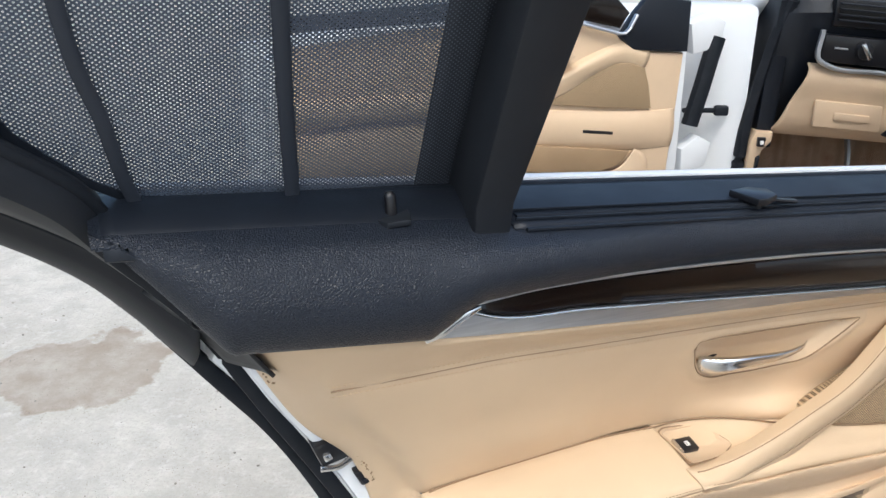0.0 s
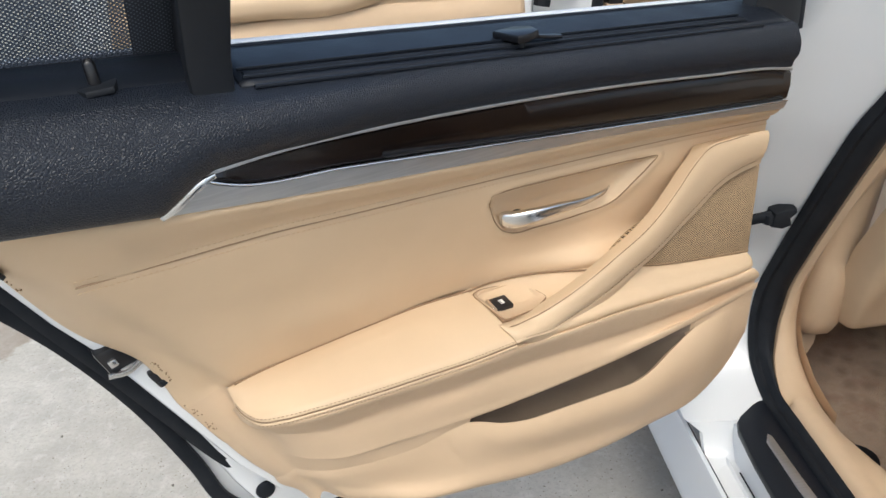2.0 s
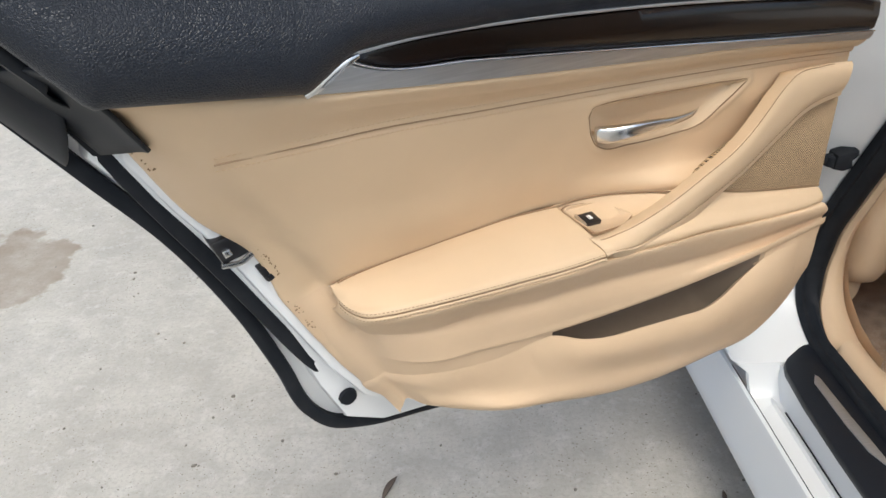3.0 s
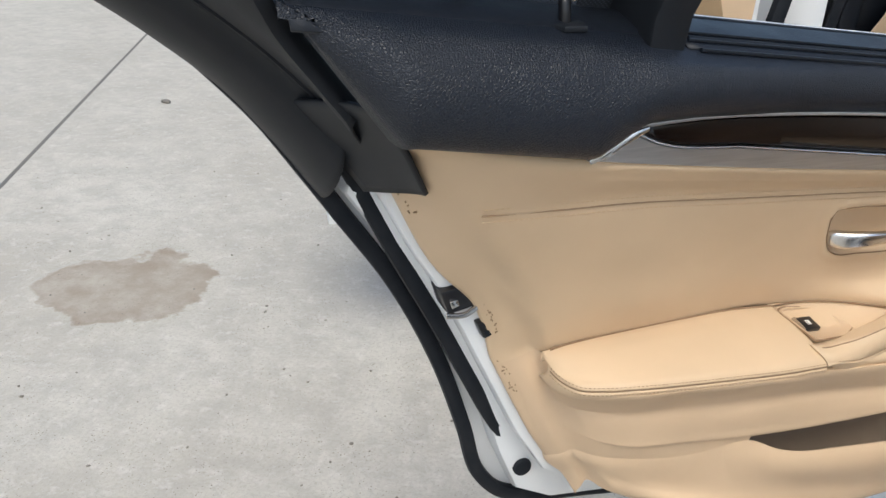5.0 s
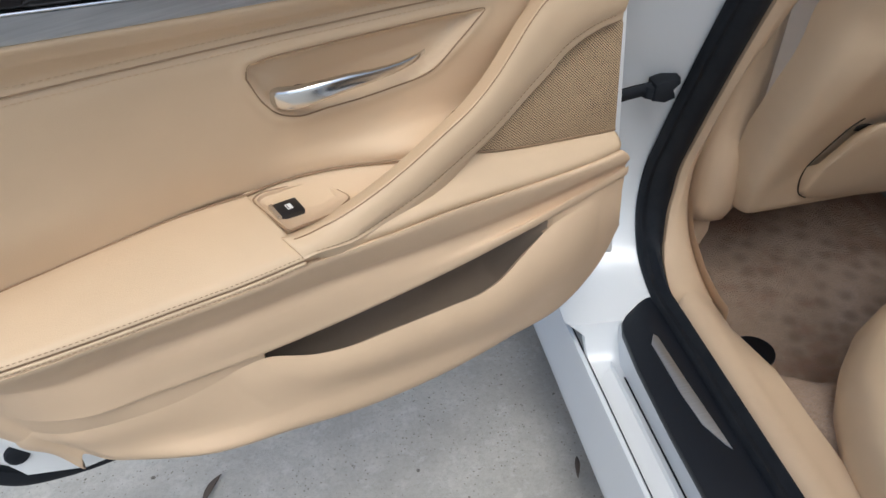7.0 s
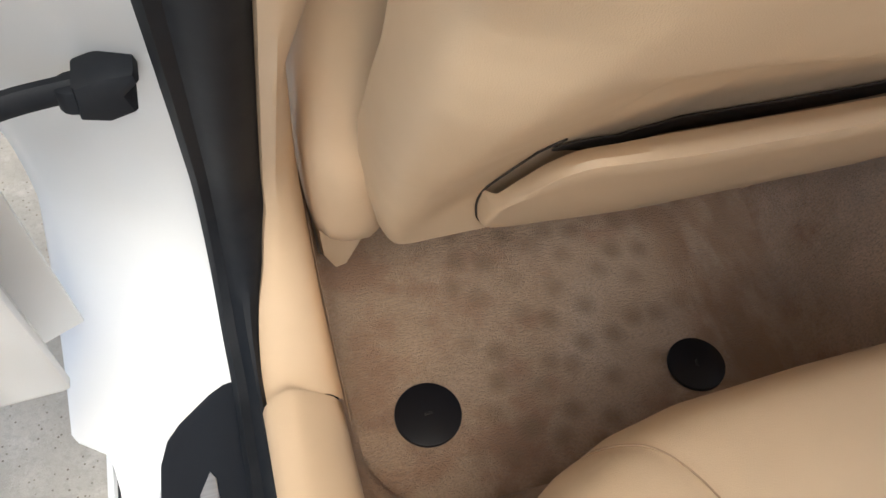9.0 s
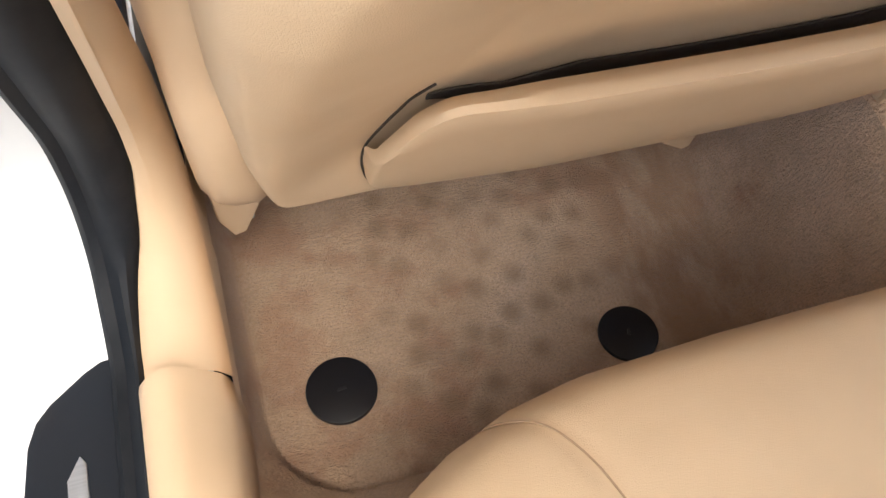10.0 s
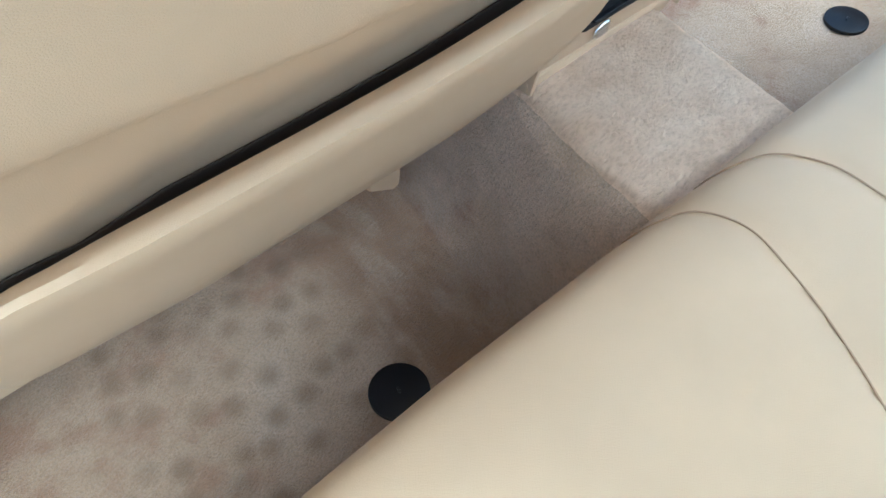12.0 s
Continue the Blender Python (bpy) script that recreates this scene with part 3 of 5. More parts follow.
part("front_pillar", tube_bm(curve([(0.06, 1.25, 0.92), (0.16, 0.90, 1.17), (0.27, 0.44, 1.39)], 10), 0.035, 0.03), white_paint, car)
part("floor_pan", slab_bm([(0.0, -1.0), (1.56, -1.0), (1.56, 1.9), (0.0, 1.9)], 0.115, 0.135, 0.0, "z"), rubber, car, flat=True)
part("bonnet", grid_bm(np.array([[(0.78 + w * s, y, z - 0.06 * s * s) for s in np.linspace(-1, 1, 9)] for y, z, w in ((1.22, 0.93, 0.72), (1.7, 0.90, 0.74), (2.2, 0.84, 0.74), (2.5, 0.74, 0.70), (2.58, 0.5, 0.68), (2.5, 0.2, 0.66))])), white_paint, car, thick=0.02)
part("front_wing", slab_bm([(1.18, 0.16), (1.20, 0.93), (1.7, 0.88), (2.3, 0.78), (2.5, 0.6), (2.45, 0.25), (2.25, 0.25), (2.2, 0.48), (2.05, 0.62), (1.85, 0.66), (1.65, 0.62), (1.5, 0.48), (1.46, 0.18)], -0.10, 0.0, 0.012, "x"), white_paint, car)
part("front_wing", slab_bm([(1.18, 0.16), (1.20, 0.93), (1.7, 0.88), (2.3, 0.78), (2.5, 0.6), (2.45, 0.25), (2.25, 0.25), (2.2, 0.48), (2.05, 0.62), (1.85, 0.66), (1.65, 0.62), (1.5, 0.48), (1.46, 0.18)], 1.56, 1.66, 0.012, "x"), white_paint, car)
for wx in (-0.01, 1.57):
    for wy in (-1.36, 1.86):
        bm = bmesh.new()
        bmesh.ops.create_cone(bm, cap_ends=True, segments=40, radius1=0.32, radius2=0.32, depth=0.2, matrix=Matrix.Translation((wx, wy, 0.32)) @ Matrix.Rotation(radians(90), 4, "Y"))
        bmesh.ops.bevel(bm, geom=[e for e in bm.edges if abs(e.verts[0].co.x - e.verts[1].co.x) < 0.01], offset=0.03, segments=3, profile=0.5, affect="EDGES")
        wheel = part("wheel", bm, tyre_mat, car, "black tyre")

# check strap between pillar and open door
strap = part("check_strap", tube_bm(curve([(-0.150, -0.035, 0.575), (-0.110, 0.000, 0.588), (-0.070, 0.022, 0.598), (-0.030, 0.034, 0.603), (0.014, 0.040, 0.604)], 24), 0.005, 0.0075, 10), rubber, car, "black door check strap")
part("strap_head", slab_bm([(0.006, 0.592), (0.008, 0.613), (0.022, 0.617), (0.038, 0.617), (0.039, 0.610), (0.031, 0.603), (0.034, 0.592), (0.020, 0.588)], 0.026, 0.052, 0.004, "y"), rubber, strap)
part("strap_head", disc_bm(0.006, 0.038, 0.595, 0.009, 0.014, 16), rubber, strap)


# ---- rear door ----
door = thing("rear_door", "white rear car door standing open, beige and black inner trim", "car door", pose(-0.04, -0.09, 0, 0, 0, 207))

top_edge = [(.786, .924, .006), (.669, .905, .010), (.586, .893, .011), (.383, .867, .012), (.252, .851, .012), (.055, .821, .011)]
seam_edge = [(.645, .7076, -.061), (.611, .712, -.058), (.572, .713, -.057), (.506, .714, -.056), (.421, .714, -.056), (.388, .710, -.054), (.362, .709, -.050), (.332, .7067, -.042), (.305, .7044, -.030), (.277, .7024, -.018), (.200, .690, -.016), (.055, .650, -.014)]
stitch_row = [(.7427, .862, -.016), (.6686, .8582, -.016), (.6011, .8551, -.016), (.5161, .8477, -.015), (.401, .8384, -.013), (.2646, .8259, -.011), (.1458, .8142, -.008), (.049, .803, -.006)]


CREASE = [(.786, .924, .006), (.778, .912, .000), (.758, .884, -.010), (.740, .860, -.016), (.722, .832, -.026), (.700, .795, -.038), (.677, .754, -.050), (.652, .706, -.060), (.640, .676, -.055), (.627, .642, -.048), (.612, .605, -.044), (.592, .566, -.046), (.578, .530, -.050)]


# where the trim ends behind the crease, with a notch for the lock
RETURN = [(.787, .930, -.020), (.783, .905, -.045), (.780, .885, -.074), (.777, .868, -.080), (.769, .852, -.080), (.749, .808, -.080), (.737, .784, -.080), (.708, .772, -.078), (.692, .740, -.078), (.690, .716, -.078), (.686, .700, -.080), (.662, .649, -.080), (.640, .604, -.080), (.622, .574, -.080), (.602, .548, -.074), (.584, .515, -.068)]


def along(line, w):
    at = [c[1] for c in line][::-1]
    return (float(np.interp(w, at, [c[k] for c in line][::-1])) for k in (0, 2))


def from_crease(row, gap=.034):
    """A control row that starts behind the door's end, rolls round the crease and runs on along the panel."""
    w = row[0][1]
    u, v = along(CREASE, w)
    low = w - .022 * max(0.0, (.87 - w) / .30)
    bu, bv = along(RETURN, low)
    rest = [q for q in row[1:] if q[0] < u - gap]
    q = rest[0]
    k = .034 / (u - q[0])
    roll = [(u - .034, w + (q[1] - w) * k, v + (q[2] - v) * k)] if u - q[0] > .05 else []
    k *= .40
    roll = [(u - .0136, w + (q[1] - w) * k, v - .0035 + (q[2] - v) * k)] + roll
    side = [(bu - .001, low, bv - .010), (bu, low, bv), (bu * .75 + u * .25 + .002, low * .75 + w * .25, bv * .72 + (v - .012) * .28), (bu * .40 + u * .60 + .002, low * .40 + w * .60, bv * .33 + (v - .012) * .67)]
    return side + [(u + .0005, w, v - .013)] + (roll if gap > .02 else []) + rest


def sampled(row, n=220, side=34):
    """Even samples behind the crease, then even samples along the panel."""
    fine = curve(row, 3000)
    k = int(np.argmin(np.linalg.norm(fine - np.array(row[4]), axis=1)))
    pick = np.r_[np.linspace(0, k, side, endpoint=False), np.linspace(k, 2999, n - side)].astype(int)
    return fine[pick]


def lifted(row, dw, dv):
    """The row moved up and out, but for its rear end."""
    u, _ = along(CREASE, row[4][1])
    return [(a, b + dw * min(1, max(0, (u - .02 - a) / .05)), c + dv * min(1, max(0, (u - .02 - a) / .05))) for a, b, c in row]


def moved(row, dw, dv, du=0.0):
    return [(u + du, w + dw, v + dv) for u, w, v in row]


upper_rows = uvw([moved(top_edge, 0.004, -0.012), top_edge] + [from_crease(r) for r in (
    [(.772, .902, -.002), (.660, .889, .004), (.583, .880, .005), (.383, .855, .005), (.252, .841, .005), (.054, .812, .003)],
    moved(stitch_row, 0.005, 0.0020), moved(stitch_row, 0.0016, 0.0010), moved(stitch_row, 0.0004, -0.0012), moved(stitch_row, -0.005, -0.0016),
    [(.722, .830, -.027), (.600, .822, -.025), (.450, .812, -.024), (.300, .800, -.019), (.200, .790, -.013), (.150, .785, -.011), (.049, .773, -.009)],
    [(.698, .788, -.040), (.600, .783, -.037), (.450, .778, -.036), (.330, .765, -.034), (.260, .757, -.028), (.200, .750, -.023), (.150, .742, -.019), (.050, .728, -.014)],
    [(.684, .765, -.047), (.600, .750, -.045), (.450, .748, -.045), (.350, .735, -.044), (.280, .728, -.032), (.220, .722, -.028), (.150, .715, -.022), (.050, .700, -.015)],
    moved(seam_edge, .006, .002), seam_edge, moved(seam_edge, -.006, -.004))])
upper = surface(upper_rows, 330, 12)

def eased(g, cols, times):
    """Even out the rows of a grid near its rear end, fading along the panel."""
    k = np.clip((cols - np.arange(g.shape[1])) / (cols * .4), 0, 1)[None, :, None]
    for _ in range(times):
        m = g.copy()
        m[1:-1] = g[1:-1] * .5 + (g[:-2] + g[2:]) * .25
        g = g * (1 - k) + m * k
    return g


upper = eased(upper, 70, 60)
# the shallow leather recess round the inner handle
BEZEL = [(.3975, .8113), (.3958, .8206), (.3851, .822), (.3466, .8197), (.2925, .815), (.2264, .8086), (.2044, .8045), (.2124, .7979), (.2267, .7858), (.2478, .768), (.2894, .7625), (.3375, .7635), (.3616, .7656), (.376, .7737), (.3868, .7878)]


def inside(poly, x, y):
    hit, best = False, 1e9
    for (x0, y0), (x1, y1) in zip(poly, poly[1:] + poly[:1]):
        if (y0 > y) != (y1 > y) and x < (x1 - x0) * (y - y0) / (y1 - y0) + x0:
            hit = not hit
        ex, ey = x1 - x0, y1 - y0
        k = max(0, min(1, ((x - x0) * ex + (y - y0) * ey) / (ex * ex + ey * ey)))
        best = min(best, math.hypot(x - x0 - k * ex, y - y0 - k * ey))
    return best if hit else -best


for i in range(upper.shape[0]):
    for j in range(upper.shape[1]):
        u, v, w = upper[i, j]
        if .17 < u < .41 and .74 < w < .83:
            d = inside(BEZEL, u, w)
            s = max(0.0, min(1.0, (d + 0.001) / 0.009))
            lip = math.exp(-((d + 0.004) / 0.004) ** 2) * 0.0012
            upper[i, j, 1] = v - 0.010 * s * s * (3 - 2 * s) - 0.004 * max(0.0, min(1.0, (d - .006) / .02)) + lip
def on_panel(u, w, lift=0.0):
    k = np.argmin((upper[:, :, 0] - u) ** 2 + (upper[:, :, 2] - w) ** 2)
    return (u, upper.reshape(-1, 3)[k, 1] + lift, w)


ring_pts = curve([(u, w, 0) for u, w in BEZEL + BEZEL[:1]], 160)
ring_path = np.array([on_panel(u, w, .0002) for u, w, _ in ring_pts])
wide = np.vstack([ring_path[-7:], ring_path, ring_path[:7]])
ring_path[:, 1] = [wide[k:k + 15, 1].mean() for k in range(len(ring_path))]
part("bezel_seam", tube_bm(ring_path, .0006, .0007, 6, (0, 1, 0)), seam_dark, door)
part("bezel_seam", tube_bm([(u, -.0064, w) for u, w, _ in curve([(.275, .702, 0), (.2686, .7105, 0), (.2332, .729, 0), (.196, .741, 0), (.160, .752, 0)], 30)], .0008, .0008, 6, (0, 1, 0)), seam_dark, door)
part("upper_panel", grid_bm(upper), beige_leather, door, "smooth beige leather upper panel")
st = curve(uvw([moved(stitch_row, 0.0062, 0.0026)])[0], 160)
part("stitching", stitches_bm(st[3:], .0042, .0028, .0005), thread_beige, door)
st = curve(uvw([moved(stitch_row, -0.0045, -0.0010)])[0], 160)
part("stitching", stitches_bm(st[3:], .0042, .0028, .0005), thread_beige, door)
part("seam", tube_bm(curve(uvw([moved(stitch_row, 0.0004, -0.0004)])[0], 160)[3:], 0.0006, 0.0006, 6), seam_soft, door)

# armrest pad
ARM_BACK = [(.646, .7075, -.061), (.611, .7125, -.058), (.572, .7137, -.057), (.506, .7148, -.056), (.461, .7142, -.056), (.4085, .7105, -.054)]
ARM_LIP = [(.646, .7015, -.052), (.6430, .6992, -.034), (.6350, .6992, -.017), (.618, .7008, -.0065), (.5957, .7020, .001), (.550, .7000, .008), (.4994, .6965, .012), (.444, .6915, .0145), (.4005, .6892, .0155)]
arm_rows = uvw([moved(ARM_BACK, -.010, -.002), ARM_BACK,
                [(.6464, .7050, -.057), (.636, .7095, -.049), (.610, .7130, -.043), (.550, .7155, -.040), (.480, .7145, -.040), (.4065, .7085, -.040)],
                [(.6464, .7032, -.055), (.640, .7040, -.040), (.620, .7085, -.028), (.580, .7110, -.021), (.500, .7100, -.018), (.405, .7045, -.018)],
                [(.6462, .7022, -.053), (.6415, .7008, -.036), (.630, .7020, -.020), (.612, .7045, -.010), (.585, .7058, -.005), (.530, .7045, .000), (.470, .7010, .002), (.402, .6965, .003)],
                ARM_LIP, moved(ARM_LIP, -.0030, .0014), moved(ARM_LIP, -.0046, -.0004), moved(ARM_LIP, -.0064, .0012), moved(ARM_LIP, -.0105, -.0010), moved(ARM_LIP, -.020, -.012)])
part("armrest", grid_bm(surface(arm_rows, 110, 6)), beige_leather, door, "padded beige leather armrest with double stitching", thick=-0.002)
part("seam", tube_bm(curve(uvw([moved(ARM_LIP, -.0046, .0004)])[0], 120)[2:], .0005, .0006, 6), seam_dark, door)
part("stitching", stitches_bm(curve(uvw([moved(ARM_LIP, -.0008, .0010)])[0], 120)[2:], .0036, .0024, .0004), seam_dark, door)
part("stitching", stitches_bm(curve(uvw([moved(ARM_LIP, -.0082, .0008)])[0], 120)[2:], .0036, .0024, .0004), seam_soft, door)
part("seam", tube_bm(curve(uvw([moved(ARM_BACK, .0012, .0020)])[0], 120)[3:], 0.0010, 0.0010, 6), seam_dark, door)

# tray and pad below the pull
TRAY_LIP = [(.402, .684, .012), (.360, .678, .0135), (.320, .673, .014), (.2736, .6685, .014), (.220, .6585, .012), (.1528, .6457, .010), (.0762, .633, .005), (.057, .631, .003)]
tray_back = [(.4085, .7100, -.054), (.388, .7098, -.054), (.362, .7091, -.050), (.332, .7067, -.042), (.305, .7044, -.030), (.277, .7024, -.014), (.250, .698, -.008), (.200, .682, -.0075), (.056, .645, -.0085)]
tray_rows = uvw([moved(tray_back, .004, -.006), tray_back,
                 [(.4085, .7040, -.035), (.385, .7020, -.034), (.355, .6990, -.030), (.325, .6970, -.022), (.300, .6955, -.014), (.270, .6920, -.006), (.200, .6760, -.001), (.056, .6420, -.004)],
                 [(.406, .6970, -.012), (.370, .6920, -.010), (.330, .6890, -.004), (.280, .6830, .002), (.200, .6670, .005), (.056, .6385, .000)],
                 TRAY_LIP, moved(TRAY_LIP, -.004, -.0015), moved(TRAY_LIP, -.010, -.010)])
part("seam", tube_bm(curve(uvw([moved(tray_back, .0012, .0022)])[0], 120), .0009, .0009, 6), seam_dark, door)
part("tray", grid_bm(surface(tray_rows, 100, 7)), beige_leather, door, "beige leather tray below the pull handle", thick=-0.002)

# lower panel with a map pocket
LT = [(.651, .7045, -.060), (.612, .694, -.030), (.580, .690, -.018), (.550, .688, -.010), (.483, .682, -.004), (.402, .676, .000), (.330, .664, .003), (.250, .652, .003), (.177, .642, .002), (.056, .624, -.004)]
L0 = [(.645, .694, -.058), (.6425, .6930, -.036), (.6345, .6925, -.0190), (.618, .6925, -.0085), (.5957, .6925, -.0008), (.550, .691, .0068), (.4994, .6875, .0108), (.444, .6825, .0133), (.402, .6795, .0125), (.360, .674, .0132), (.320, .669, .0137), (.2736, .6645, .0137), (.220, .6545, .0117), (.1528, .6417, .0097), (.0762, .629, .0047), (.056, .627, .0027)]
L1 = [(.627, .6510, -.050), (.5837, .6510, -.025), (.524, .6510, -.014), (.4638, .6456, -.008), (.3967, .6402, -.005), (.3235, .6305, -.002), (.2421, .6187, .000), (.171, .6117, .001), (.045, .6034, .000)]
L2 = [(.612, .6224, -.044), (.575, .6148, -.023), (.5228, .6117, -.013), (.4543, .6030, -.0085), (.3598, .5970, -.002), (.2463, .5945, .004), (.1638, .5960, .007), (.0863, .5960, .005), (.045, .5950, .003)]
L3 = [(a, b - .0030, c - .0030) for a, b, c in L2]
L4 = [(.604, .594, -.044), (.555, .593, -.0255), (.500, .590, -.0165), (.452, .594, -.0128), (.4402, .5930, -.012), (.427, .5870, -.0105), (.4055, .5752, -.008), (.3816, .5680, -.005), (.3269, .5590, -.003), (.2664, .5495, -.002), (.2267, .5440, -.002), (.2065, .5490, -.001), (.1858, .5610, .000), (.165, .5730, .001), (.1465, .5835, .003), (.120, .586, .004), (.045, .575, -.002)]
L5 = [(.592, .572, -.046), (.560, .560, -.034), (.510, .545, -.020), (.440, .533, -.010), (.370, .515, -.008), (.285, .492, -.008), (.190, .474, -.010), (.100, .476, -.012), (.032, .518, -.014)]
L6 = [(.584, .548, -.048), (.552, .533, -.036), (.507, .519, -.024), (.438, .497, -.020), (.362, .469, -.022), (.276, .447, -.026), (.182, .432, -.033), (.100, .426, -.038), (.046, .456, -.038), (.022, .497, -.034)]
LT, L0, L1, L2, L3, L4, L5, L6 = [from_crease(r, .003 if r is L0 else .034) for r in (LT, L0, L1, L2, L3, L4, L5, L6)]
low_a = surface(uvw([sampled(r) for r in (LT, L0, lifted(L1, .010, .0050), L1, lifted(L1, -.010, .0020), lifted(L2, .010, .0012), L2, L3)]), 220, 8, False)
low_a = np.vstack([eased(low_a[:-1], 60, 14), low_a[-1:]])
part("lower_panel", grid_bm(low_a), beige_vinyl, door, "beige moulded lower panel")
PK0, PK1 = .148, .440
edge_a, edge_b = sampled(L3), sampled(L4)
fine = curve(L4, 3000)
fine = fine[int(np.argmin(np.linalg.norm(fine - np.array(L4[4]), axis=1))):][::-1]
for i in range(40, 220):  # the lower rim stands straight under the upper one
    edge_b[i] = [edge_a[i, 0]] + [np.interp(edge_a[i, 0], fine[:, 0], fine[:, k]) for k in (1, 2)]
for _ in range(4):
    edge_b[41:-1] = edge_b[41:-1] * .5 + (edge_b[40:-2] + edge_b[42:]) * .25
in_pocket = np.clip((edge_a[:, 0] - PK0) / .035, 0, 1) * np.clip((PK1 - edge_a[:, 0]) / .014, 0, 1)


def pocket_row(k, dw, dv):
    """A line between the pocket's upper and lower rims, pushed in only along the opening."""
    return edge_a * (1 - k) + edge_b * k + in_pocket[:, None] * np.array((0, dw, dv))


low_pocket = surface(uvw([pocket_row(0, 0, 0), pocket_row(.02, 0, -.013), pocket_row(.05, 0, -.056), pocket_row(.6, -.012, -.064), pocket_row(1, -.045, -.058), pocket_row(1, -.045, -.014), pocket_row(1, -.012, -.009), pocket_row(1, -.003, -.004), pocket_row(1, 0, 0)]), 220, 5, False)
pocket = part("map_pocket", grid_bm(low_pocket), beige_vinyl, door, "recessed door pocket with darker inner faces")
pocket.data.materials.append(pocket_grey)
# faces set back behind the lower rim take the darker grey-brown
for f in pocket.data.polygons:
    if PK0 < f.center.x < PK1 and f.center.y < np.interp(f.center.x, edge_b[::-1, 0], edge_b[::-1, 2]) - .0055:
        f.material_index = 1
lip = np.clip((edge_b[:, 0] - .08) / .08, 0, 1) * np.clip((.47 - edge_b[:, 0]) / .05, 0, 1)
hem = [(a, b + .002, c - .03 * min(1, max(0, (.56 - a) / .03))) for a, b, c in L6]
low_b = surface(uvw([edge_b, edge_b + np.outer(lip, (0, -.006, .003)) + (0, -.002, 0)] + [sampled(r) for r in (L5, lifted(L6, .012, .012), L6, hem)]), 220, 7, False)
part("lower_panel", grid_bm(low_b), beige_vinyl, door)

# backing behind the trim's rear end
part("trim_backing", slab_bm([(.728, .870), (.683, .790), (.655, .737), (.627, .688), (.603, .638), (.585, .600), (.568, .575), (.50, .575), (.50, .870)], -.084, -.068, .003), beige_vinyl, door)
rnd = random.Random(8)
for w in (.856, .752, .735, .690, .668):
    bm = bmesh.new()
    for _ in range(9):
        h, k = w + rnd.uniform(-.008, .008), rnd.uniform(.12, .30)
        (u0, v0), (u1, v1) = along(RETURN, h), along(CREASE, h)
        bmesh.ops.create_icosphere(bm, subdivisions=1, radius=1, matrix=Matrix.Translation((u0 * (1 - k) + u1 * k + .002, v0 * (1 - k) + v1 * k + .001, h)) @ Matrix.Diagonal((.0007, .0008, .0008, 1)))
    part("rust_marks", bm, seam_dark, door)

# sheet-metal shell
SKIN = [(-.05, .36), (.10, .372), (.30, .395), (.526, .440), (.600, .454), (.648, .478), (.668, .511), (.694, .598), (.727, .683), (.775, .778), (.819, .846), (.871, .919), (.915, .958), (.92, .965), (.60, .945), (.30, .910), (-.05, .870)]
INNER = [(-.02, .40), (.10, .405), (.30, .425), (.520, .468), (.590, .480), (.632, .505), (.655, .560), (.680, .640), (.722, .735), (.765, .800), (.800, .850), (.78, .93), (.60, .945), (.30, .910), (-.02, .87)]
CORE = [(.02, .47), (.10, .45), (.30, .46), (.520, .505), (.575, .522), (.618, .548), (.651, .602), (.692, .688), (.726, .760), (.752, .802), (.778, .853), (.775, .89), (.75, .91), (.60, .93), (.30, .90), (.02, .86)]
bm = slab_bm([(u - (.006 if u > .6 else 0), w + (.005 if w < .52 else 0)) for u, w in SKIN], -.166, -.146, .005)
part("door_skin", bm, white_paint, door, "white outer door skin")
part("door_shell", slab_bm(INNER, -.147, -.112, .008), white_paint, door, "white painted inner door shell")
part("door_core", slab_bm(CORE, -.113, -.0855, .006), white_paint, door)
part("hinge_edge", slab_bm([(-.02, .42), (.05, .47), (.05, .85), (-.02, .88)], -.112, -.062, .008), white_paint, door)

OUT = [(1.0, 1.10), (.955, 1.02), (.886, .947), (.855, .911), (.825, .867), (.797, .824), (.753, .756), (.710, .665), (.681, .579), (.662, .515), (.640, .486), (.604, .468), (.531, .451), (.30, .408)]
part("outer_seal", tube_bm(curve([(u, -.141, w) for u, w in OUT], 120), 0.0078, 0.007, 10, (0, 1, 0)), rubber, door, "black rubber door seal")
INN = [(.93, 1.035), (.860, .962), (.815, .905), (.795, .875), (.776, .836), (.752, .787), (.729, .743), (.689, .662), (.646, .578), (.609, .529)]
part("inner_seal", tube_bm(curve([(u + .002, -.117, w - .002) for u, w in INN], 110), 0.0075, 0.006, 10, (0, 1, 0), ([0, .8, 1], [1, 1, .6])), rubber, door, "black rubber inner seal")
part("drain_plug", slab_bm([(.628 + .010 * math.cos(a), .536 + .010 * math.sin(a)) for a in np.linspace(0, 6.2, 14)], -.118, -.107, .003), rubber, door, "black rubber plug")
# latch
latch = part("latch", slab_bm([(.734, .771), (.707, .774), (.699, .753), (.726, .748)], -.104, -.079, .003), black_gloss, door, "dark door latch with bright claw")
part("claw", tube_bm(curve([(.728, -.078, .749), (.712, -.077, .748), (.702, -.077, .753)], 10), .0026, .002, 8, (0, 1, 0)), chrome, latch)
part("claw", slab_bm([(.726, .762), (.719, .763), (.717, .757), (.724, .755)], -.080, -.0765, .001), chrome, latch)
part("lock_cover", slab_bm([(.701, .736), (.692, .737), (.684, .722), (.694, .720)], -.090, -.077, .002), black_gloss, door, "small black plug")
part("lock_cover", slab_bm([(.695, .728), (.690, .729), (.687, .724), (.692, .722)], -.078, -.0755, .001), rubber, door)


# black leather belt
def belt_w(u):
    return .908 + .117 * u


